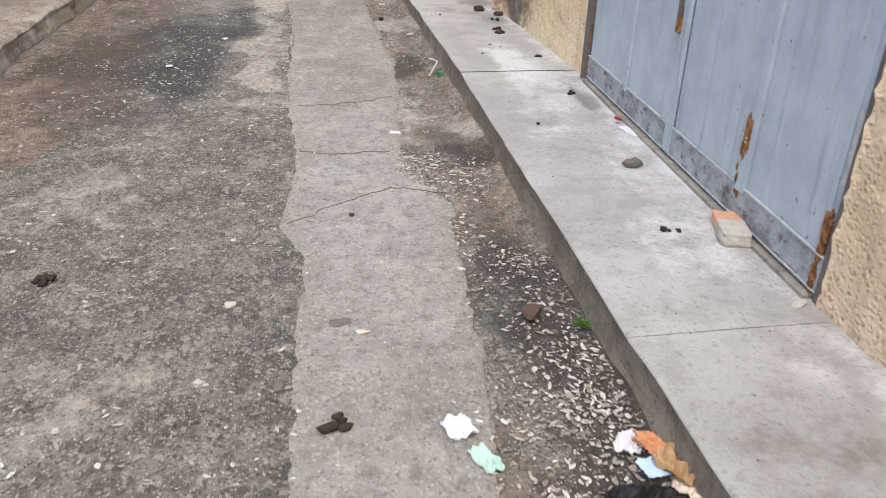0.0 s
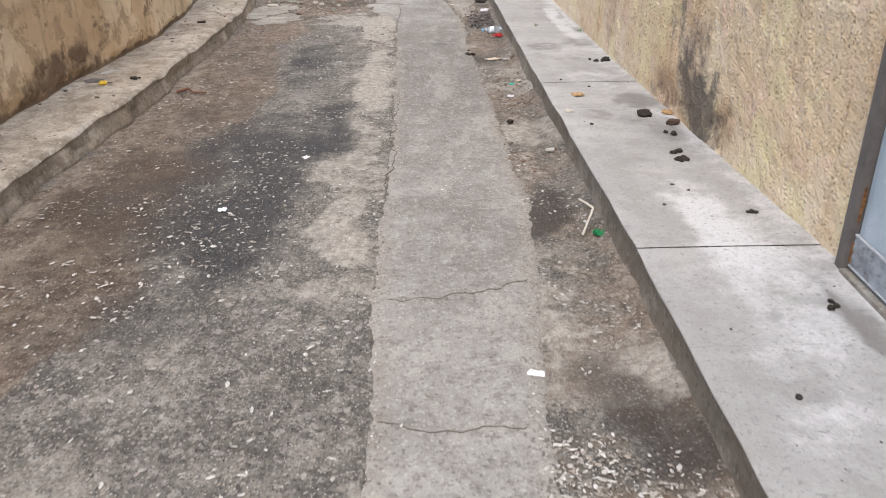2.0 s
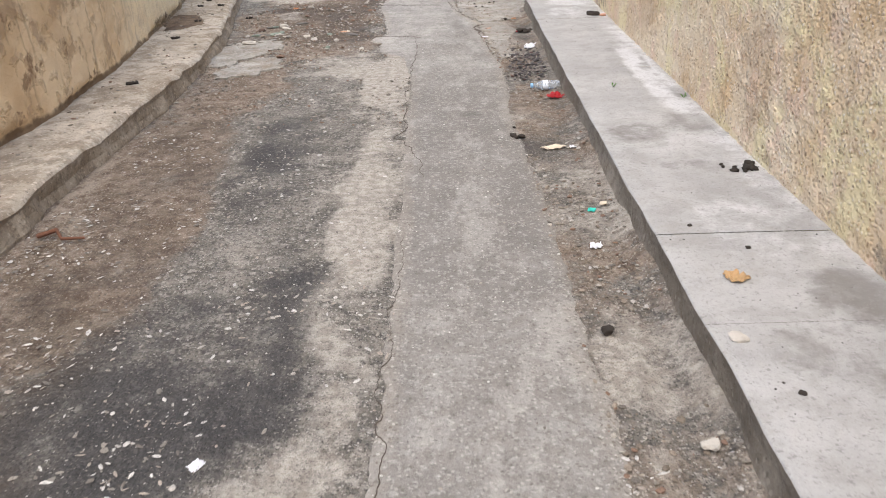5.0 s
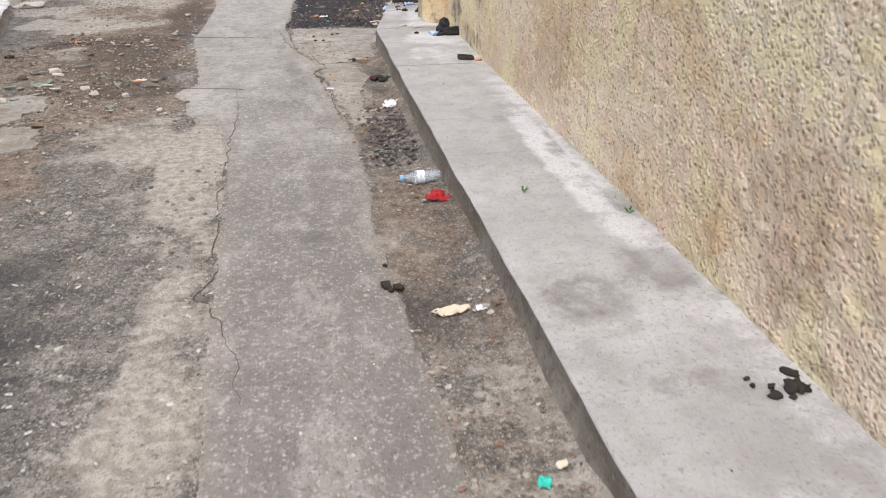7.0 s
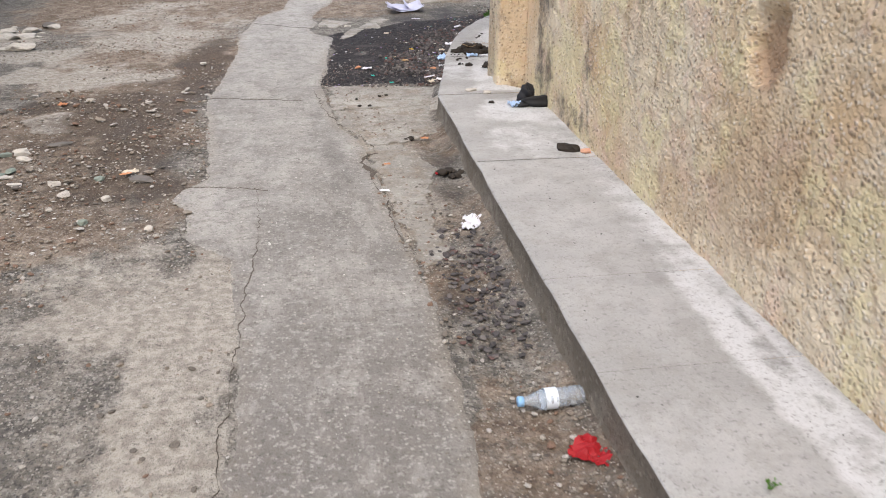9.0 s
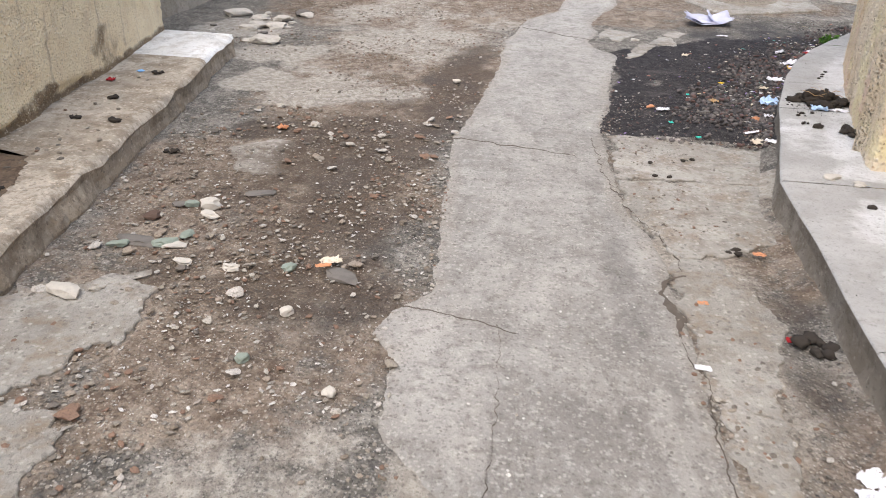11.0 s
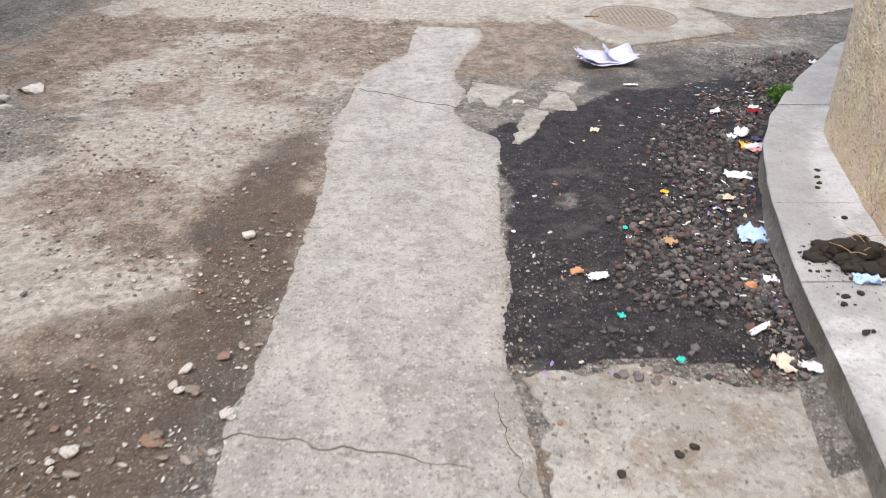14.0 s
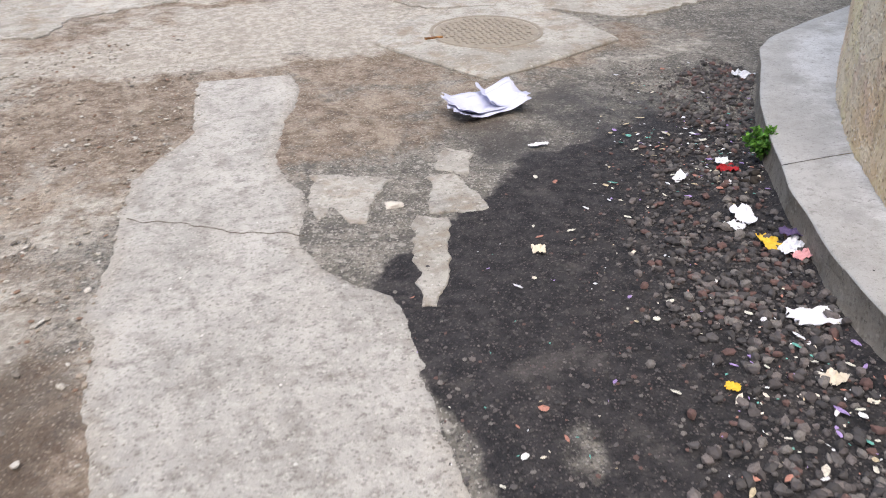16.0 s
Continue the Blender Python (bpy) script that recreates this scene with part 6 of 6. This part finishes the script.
# litter on the dark patch
for nm, x, y, w, d, m, sd, lab, cat in (
        ("paper_scrap", 0.92, 15.98, 0.085, 0.045, M_WHITE, 160, "torn white paper on dark gravel", "paper"), ("paper_scrap", 1.62, 16.30, 0.13, 0.13, C["blue_paper"], 161, "crumpled light blue paper by the kerb", "paper"),
        ("paper_scrap", 1.40, 15.63, 0.025, 0.12, M_WHITE, 162, "narrow white paper strip on gravel", "paper"), ("paper_scrap", 1.545, 15.92, 0.055, 0.05, M_WHITE, 163, "crumpled white scrap on gravel", "paper"),
        ("plastic_scrap", 1.08, 15.45, 0.035, 0.025, C["teal_plastic"], 164, "turquoise plastic scrap on gravel", "plastic scrap"), ("plastic_scrap", 0.95, 15.71, 0.03, 0.025, C["teal_plastic"], 165, "turquoise plastic scrap on gravel", "plastic scrap"),
        ("plastic_bag", 1.82, 16.96, 0.17, 0.09, M_WHITE, 166, "torn white plastic bag by the kerb", "plastic bag"), ("plastic_bag", 2.02, 17.32, 0.15, 0.07, M_WHITE, 167, "crumpled white and pink wrapper by the kerb", "wrapper"),
        ("wrapper", 2.0, 17.40, 0.12, 0.06, C["yellow_wrap"], 168, "bright yellow crumpled wrapper by the kerb", "wrapper"), ("wrapper", 2.06, 17.37, 0.09, 0.06, C["purple_film"], 169, "dark purple crumpled wrapper", "wrapper"),
        ("wrapper", 2.0, 17.24, 0.10, 0.05, C["pink_wrap"], 170, "pink crumpled wrapper by the kerb", "wrapper"), ("tissue", 2.05, 17.62, 0.14, 0.08, M_WHITE, 171, "crumpled white tissue by the kerb", "tissue"),
        ("tissue", 1.97, 17.56, 0.07, 0.05, M_WHITE, 172, "small white tissue scrap on gravel", "tissue"), ("wrapper", 2.27, 18.02, 0.09, 0.06, C["red_plastic"], 173, "red and white crumpled wrapper", "wrapper"),
        ("paper_scrap", 2.04, 18.02, 0.09, 0.05, M_WHITE, 174, "white paper scrap on gravel", "paper"), ("plastic_bag", 3.13, 19.06, 0.10, 0.12, M_WHITE, 175, "small white plastic bag by the kerb", "plastic bag"),
        ("leaf", 1.39, 16.78, 0.04, 0.035, C["yellow_wrap"], 176, "small yellow leaf on gravel", "leaf"), ("leaf", 1.66, 16.72, 0.07, 0.05, C["cream_paper"], 177, "pale yellow leaf on gravel", "leaf"),
        ("paper_scrap", 1.23, 17.65, 0.05, 0.05, C["cream_paper"], 178, "cream paper scrap on gravel", "paper"), ("leaf", 1.27, 16.27, 0.06, 0.05, C["tan_card"], 179, "brown dry leaf on gravel", "leaf"),
        ("paper_scrap", 1.65, 18.57, 0.10, 0.03, M_WHITE, 180, "narrow white scrap on dark gravel", "paper"), ("paper_scrap", 2.3, 18.1, 0.07, 0.05, M_WHITE, 181, "white scrap beside a weed", "paper"),
        ("paper_scrap", 1.40, 15.42, 0.10, 0.07, C["cream_paper"], 182, "soiled cream paper by the kerb", "paper"), ("paper_scrap", 1.45, 15.36, 0.07, 0.05, M_WHITE, 183, "white paper scrap by the kerb", "paper"),
        ("paper_scrap", 1.12, 16.3, 0.035, 0.03, M_WHITE, 184, "white paper scrap on gravel", "paper"), ("plastic_scrap", 1.12, 16.4, 0.03, 0.02, C["teal_plastic"], 185, "turquoise plastic crumb on gravel", "plastic scrap")):
    paper(nm, x, y, gz(x, y) + 0.008, w, d, m, sd, lab, cat, sd * 53 % 180, 0.35)
for x, y, sd in ((0.85, 16.02, 190), (1.47, 15.91, 191)):
    rough_lump("peel", x, y, gz(x, y) + 0.008, 0.05, 0.04, 0.03, C["orange_peel"], sd, "orange fruit peel on dark gravel", "peel", sd)


def build_paper_sheaf():
    lilac = flat_paint("bluish_white_paper", (0.52, 0.53, 0.66), 0.7, 0.2)
    root = empty("paper_sheaf", 1.57, 19.08, gz(1.57, 19.08) + 0.004, 12)
    for k, (dx, dy, dz, ry, sd) in enumerate(((0, 0, 0.0, 0, 1), (0.02, 0.03, 0.008, 4, 5), (0.12, 0.06, 0.016, -6, 9))):
        n = 16
        bm = bmesh.new()
        vs = []
        w, d = (0.42, 0.20) if k < 2 else (0.20, 0.20)
        for j in range(n):
            for i in range(n):
                u, v = i / (n - 1) * 2 - 1, j / (n - 1) * 2 - 1
                h = 0.09 * max(0, abs(u) - 0.35) ** 1.2 + 0.05 * max(0, v - 0.1) ** 1.2 + 0.016 * noise.noise(Vector((u * 2 + sd, v * 2, sd))) + 0.009 * abs(noise.noise(Vector((u * 5 + sd, v * 4, sd))))
                e = 1 + 0.12 * noise.noise(Vector((u * 3 + sd, v * 3, 2)))
                vs.append(bm.verts.new((dx + u * w / 2 * e, dy + v * d / 2 * e - 0.03 * u * u, dz + h + 0.002 * k)))
        for j in range(n - 1):
            for i in range(n - 1):
                a = j * n + i
                bm.faces.new((vs[a], vs[a + 1], vs[a + n + 1], vs[a + n]))
        thicken(bm, 0.0009)
        low = min(v.co.z for v in bm.verts)
        for v in bm.verts:
            v.co.z -= low - dz * 0.5
        ob = part("sheet", bm, lilac, root, "", True)
        ob.rotation_euler = (0, 0, radians(ry))
    tagged(root, "folded sheaf of white paper on the road", "paper")


build_paper_sheaf()


# ---- weeds ----
M_LEAF = varied("fresh_green_leaf", [(0.07, 0.20, 0.02), (0.11, 0.28, 0.03), (0.05, 0.15, 0.02), (0.15, 0.33, 0.05)], 0.55)
M_STEM = flat_paint("green_stem", (0.10, 0.16, 0.04), 0.6)


def weed(x, y, z, radius, stems, seed, label):
    root = empty("weed", x, y, z)
    rnd = random.Random(seed)
    leaves = bmesh.new()
    for s in range(stems):
        a, lean = rnd.random() * 6.28, 0.25 + 0.75 * rnd.random()
        tip = Vector((math.cos(a) * radius * lean, math.sin(a) * radius * lean, radius * (1.35 - 0.6 * lean)))
        pts = [Vector((0, 0, 0)), tip * 0.5 + Vector((0, 0, radius * 0.15)), tip]
        part("stem", tube(pts, radius * 0.022, 5, 0.5), M_STEM, root)
        for k in range(26):
            t = 0.25 + 0.75 * rnd.random()
            base = pts[0].lerp(pts[1], t * 2) if t < 0.5 else pts[1].lerp(pts[2], t * 2 - 1)
            d = Vector((rnd.random() - 0.5, rnd.random() - 0.5, rnd.random() - 0.25)).normalized()
            l = radius * (0.14 + 0.16 * rnd.random())
            side = d.cross(Vector((0, 0, 1))).normalized() * l * 0.32
            up = side.cross(d).normalized() * l * 0.12
            q = [base, base + d * l * 0.5 + side + up, base + d * l, base + d * l * 0.5 - side + up, base + d * l * 0.55 - up]
            v = [leaves.verts.new(p) for p in q]
            leaves.faces.new((v[0], v[1], v[4]))
            leaves.faces.new((v[1], v[2], v[4]))
            leaves.faces.new((v[2], v[3], v[4]))
            leaves.faces.new((v[3], v[0], v[4]))
    part("leaves", leaves, M_LEAF, root)
    tagged(root, label, "weed", "weeds")


weed(2.42, 18.0, gz(2.42, 18.0), 0.12, 16, 3, "bright green leafy weed growing at the kerb")
weed(1.17, 3.5, gz(1.17, 3.5), 0.035, 7, 4, "tiny green weed in the gutter")
weed(1.50, 10.65, PZ, 0.025, 5, 5, "tiny green weed in a pavement joint")
weed(1.85, 10.36, PZ, 0.025, 5, 6, "tiny green weed at the wall foot")
dung(2.33, 17.88, gz(2.3, 17.9), 0.07, 57, 6, 0.9, "dark earth clods round the weed's foot")


# ---- loose grit, gravel and rubble ----
CHIPS = [rock_mesh(i, 0.45, 1, 0.5) for i in range(8)]
FLAKES = [(v * np.array([1.7, 0.8, 0.5]), f) for v, f in CHIPS]


def spots(count, x0, x1, y0, y1, test=None, cluster=0.0, shift=0.0):
    """Random places; cluster thins them out by noise."""
    out = []
    while len(out) < count:
        x, y = x0 + (x1 - x0) * RNG.random(4000), y0 + (y1 - y0) * RNG.random(4000)
        ok = np.ones(4000, bool)
        if cluster:
            ok &= RNG.random(4000) < np.clip(0.5 + cluster * fbm(x, y, 2.5, 3, shift), 0.02, 1)
        if test is not None:
            ok &= test(x, y)
        on = (x > strip_left(y)) & (x < strip_right(y)) & (y < 20.4)
        z = rise(y) + np.where(on, 0.002, bank(x, y))
        out += np.stack([x, y, z], 1)[ok].tolist()
    return np.array(out[:count])


def sizes(count, lo, hi, power=2.5):
    return lo + (hi - lo) * RNG.random(count) ** power


def gutter_zone(x, y):
    return (x > strip_right(y) - 0.03) & (x < kerb_right(y) - 0.02)


def west_zone(x, y):
    return (x < strip_left(y) + 0.02) & (x > kerb_left(np.minimum(y, 16.4)) + 0.03 - 5 * (y > 16.5))


p = np.concatenate([spots(3600, 0.7, 1.3, 2.2, 5.4, gutter_zone, 1.6, 3), spots(450, 0.7, 1.3, 5.4, 7.5, gutter_zone, 1.6, 3)])
scatter("gutter_chips", p, sizes(len(p), 0.004, 0.018), FLAKES, M_CHIPS, label="pale chips and grit lying in the gutter", category="grit")
p = spots(1500, 0.7, 1.3, 7.0, 13.5, gutter_zone, 1.6, 5)
scatter("gutter_grit", p, sizes(len(p), 0.005, 0.024), CHIPS, M_RUBBLE, label="brown and pale grit along the kerb", category="grit")
p = spots(520, 0.95, 1.22, 11.5, 12.6, gutter_zone, 1.2, 6)
scatter("gutter_debris", p, sizes(len(p), 0.008, 0.035), CHIPS, M_GRAVEL, label="dark leaf crumbs and grit in the gutter", category="grit")
p = spots(13000, -1.35, 0.35, 2.0, 10.5, west_zone, 1.2, 7)
scatter("road_grit", p, sizes(len(p), 0.003, 0.019, 4), FLAKES, M_CHIPS, label="pale grit scattered over the worn road", category="grit")
p = np.concatenate([spots(9000, -2.6, 0.2, 10.5, 21.0, west_zone, 1.5, 9), spots(1600, -1.7, 0.2, 11.8, 15.0, west_zone, 1.5, 9)])
scatter("soil_grit", p, sizes(len(p), 0.004, 0.026, 3.0), CHIPS, M_RUBBLE, label="pale and brown grit over the soil", category="grit")
p = spots(150, -1.6, -0.1, 12.5, 15.5, west_zone, 2.0, 11)
scatter("rubble", p, sizes(len(p), 0.018, 0.055, 2.5), [rock_mesh(i + 20, 0.4, 2, 0.7) for i in range(5)], M_RUBBLE, label="pale broken stones in brown soil", category="rubble")
p = spots(1800, -0.3, 1.1, 2.0, 20.0, lambda x, y: (x > strip_left(y)) & (x < strip_right(y)), 0.8, 13)
scatter("strip_grit", p, sizes(len(p), 0.003, 0.012, 3.0), CHIPS, M_CHIPS, label="fine pale grit on the concrete strip", category="grit")


def dark_zone(x, y):
    return (x > np.where(y < 17.55, strip_right(y) - 0.02, 0.66 + 1.0 * (y - 17.55))) & (x < kerb_right(y) - 0.02) & (y > 15.33) & (y < 19.1 + 0.3 * (x - 1))


p = spots(4200, 0.5, 3.0, 15.25, 19.6, dark_zone, 1.5, 15)
scatter("asphalt_grit", p, sizes(len(p), 0.003, 0.018, 2.6), CHIPS, M_GRAVEL, label="loose dark gravel on broken asphalt", category="gravel")
p = spots(4600, 0.8, 3.2, 15.25, 19.6, lambda x, y: dark_zone(x, y) & (RNG.random(len(x)) < np.clip(1.1 - (kerb_right(y) - x) / 0.62, 0, 1)), 0.9, 17)
scatter("kerb_gravel", p, sizes(len(p), 0.007, 0.036, 2.2), [rock_mesh(i + 40, 0.75, 1, 0.55) for i in range(6)], M_GRAVEL, label="heap of loose reddish dark gravel along the kerb", category="gravel")
M_BITS = varied("mixed_litter_bits", [(0.7, 0.7, 0.7), (0.6, 0.58, 0.5), (0.72, 0.72, 0.76), (0.42, 0.2, 0.15), (0.14, 0.4, 0.34), (0.5, 0.42, 0.28), (0.66, 0.6, 0.5), (0.35, 0.25, 0.5)])
p = spots(650, 0.6, 3.0, 15.3, 19.4, lambda x, y: dark_zone(x, y) & (RNG.random(len(x)) < np.clip(1.2 - (kerb_right(y) - x) / 0.9, 0.15, 1)), 1.4, 19)
scatter("litter_bits", p + np.array([0, 0, 0.006]), sizes(len(p), 0.005, 0.024, 3), FLAKES, M_BITS, label="small torn bits of paper and plastic", category="litter")
q = RNG.normal(0, 1, (170, 2)) * np.array([0.12, 0.11]) + np.array([1.76, 15.8])
q = q[(q[:, 0] < wall_curved(q[:, 1]) - 0.02) & (q[:, 0] > kerb_right(q[:, 1]) + 0.03)]
scatter("dung_crumbs", np.column_stack([q, np.full(len(q), PAVE_R)]), sizes(len(q), 0.005, 0.024, 2), CHIPS, M_CRUMB, label="dark crumbs round the dung heap", category="dung")
p = spots(420, 0.5, 1.45, 14.0, 15.36, lambda x, y: (x > strip_right(y)) & (x < kerb_right(y) - 0.02), 1.5, 21)
scatter("slab_grit", p + np.array([0, 0, 0.008]), sizes(len(p), 0.004, 0.018, 3), CHIPS, M_RUBBLE, label="grit scattered on the pale slab", category="grit")
p = spots(900, 0.5, 1.6, 15.3, 16.5, lambda x, y: dark_zone(x, y) & (RNG.random(len(x)) < np.clip(1.1 - (y - 15.35) / 0.9, 0, 1)), 1.2, 27)
scatter("edge_grit", p + np.array([0, 0, 0.004]), sizes(len(p), 0.003, 0.016, 2.5), CHIPS, M_RUBBLE, label="pale grit washed over the dark patch", category="grit")
p = spots(3500, -1.7, 0.0, 11.8, 16.0, west_zone, 1.8, 33)
scatter("soil_chips", p, sizes(len(p), 0.003, 0.015, 3.0), FLAKES, M_CHIPS, label="fine pale chips strewn over brown soil", category="grit")
p = spots(420, 1.22, 2.1, 2.0, 17.0, lambda x, y: (x > kerb_right(y) + 0.03) & (x < np.where(y < 14.5, wall_right(y), wall_curved(y)) - 0.02), 2.0, 23)
p[:, 2] = PAVE_R
scatter("pavement_crumbs", p, sizes(len(p), 0.003, 0.010, 4), CHIPS, M_CRUMB, label="dark crumbs on the pale pavement", category="grit")
p = spots(500, -2.3, -1.35, 5.0, 16.3, lambda x, y: (x < kerb_left(y) - 0.05) & (x > wall_left(y) + 0.03), 1.5, 25)
p[:, 2] = PAVE_L
scatter("kerb_crumbs", p, sizes(len(p), 0.004, 0.03, 3), CHIPS, M_RUBBLE, label="crumbs of earth and mortar on the kerb", category="grit")
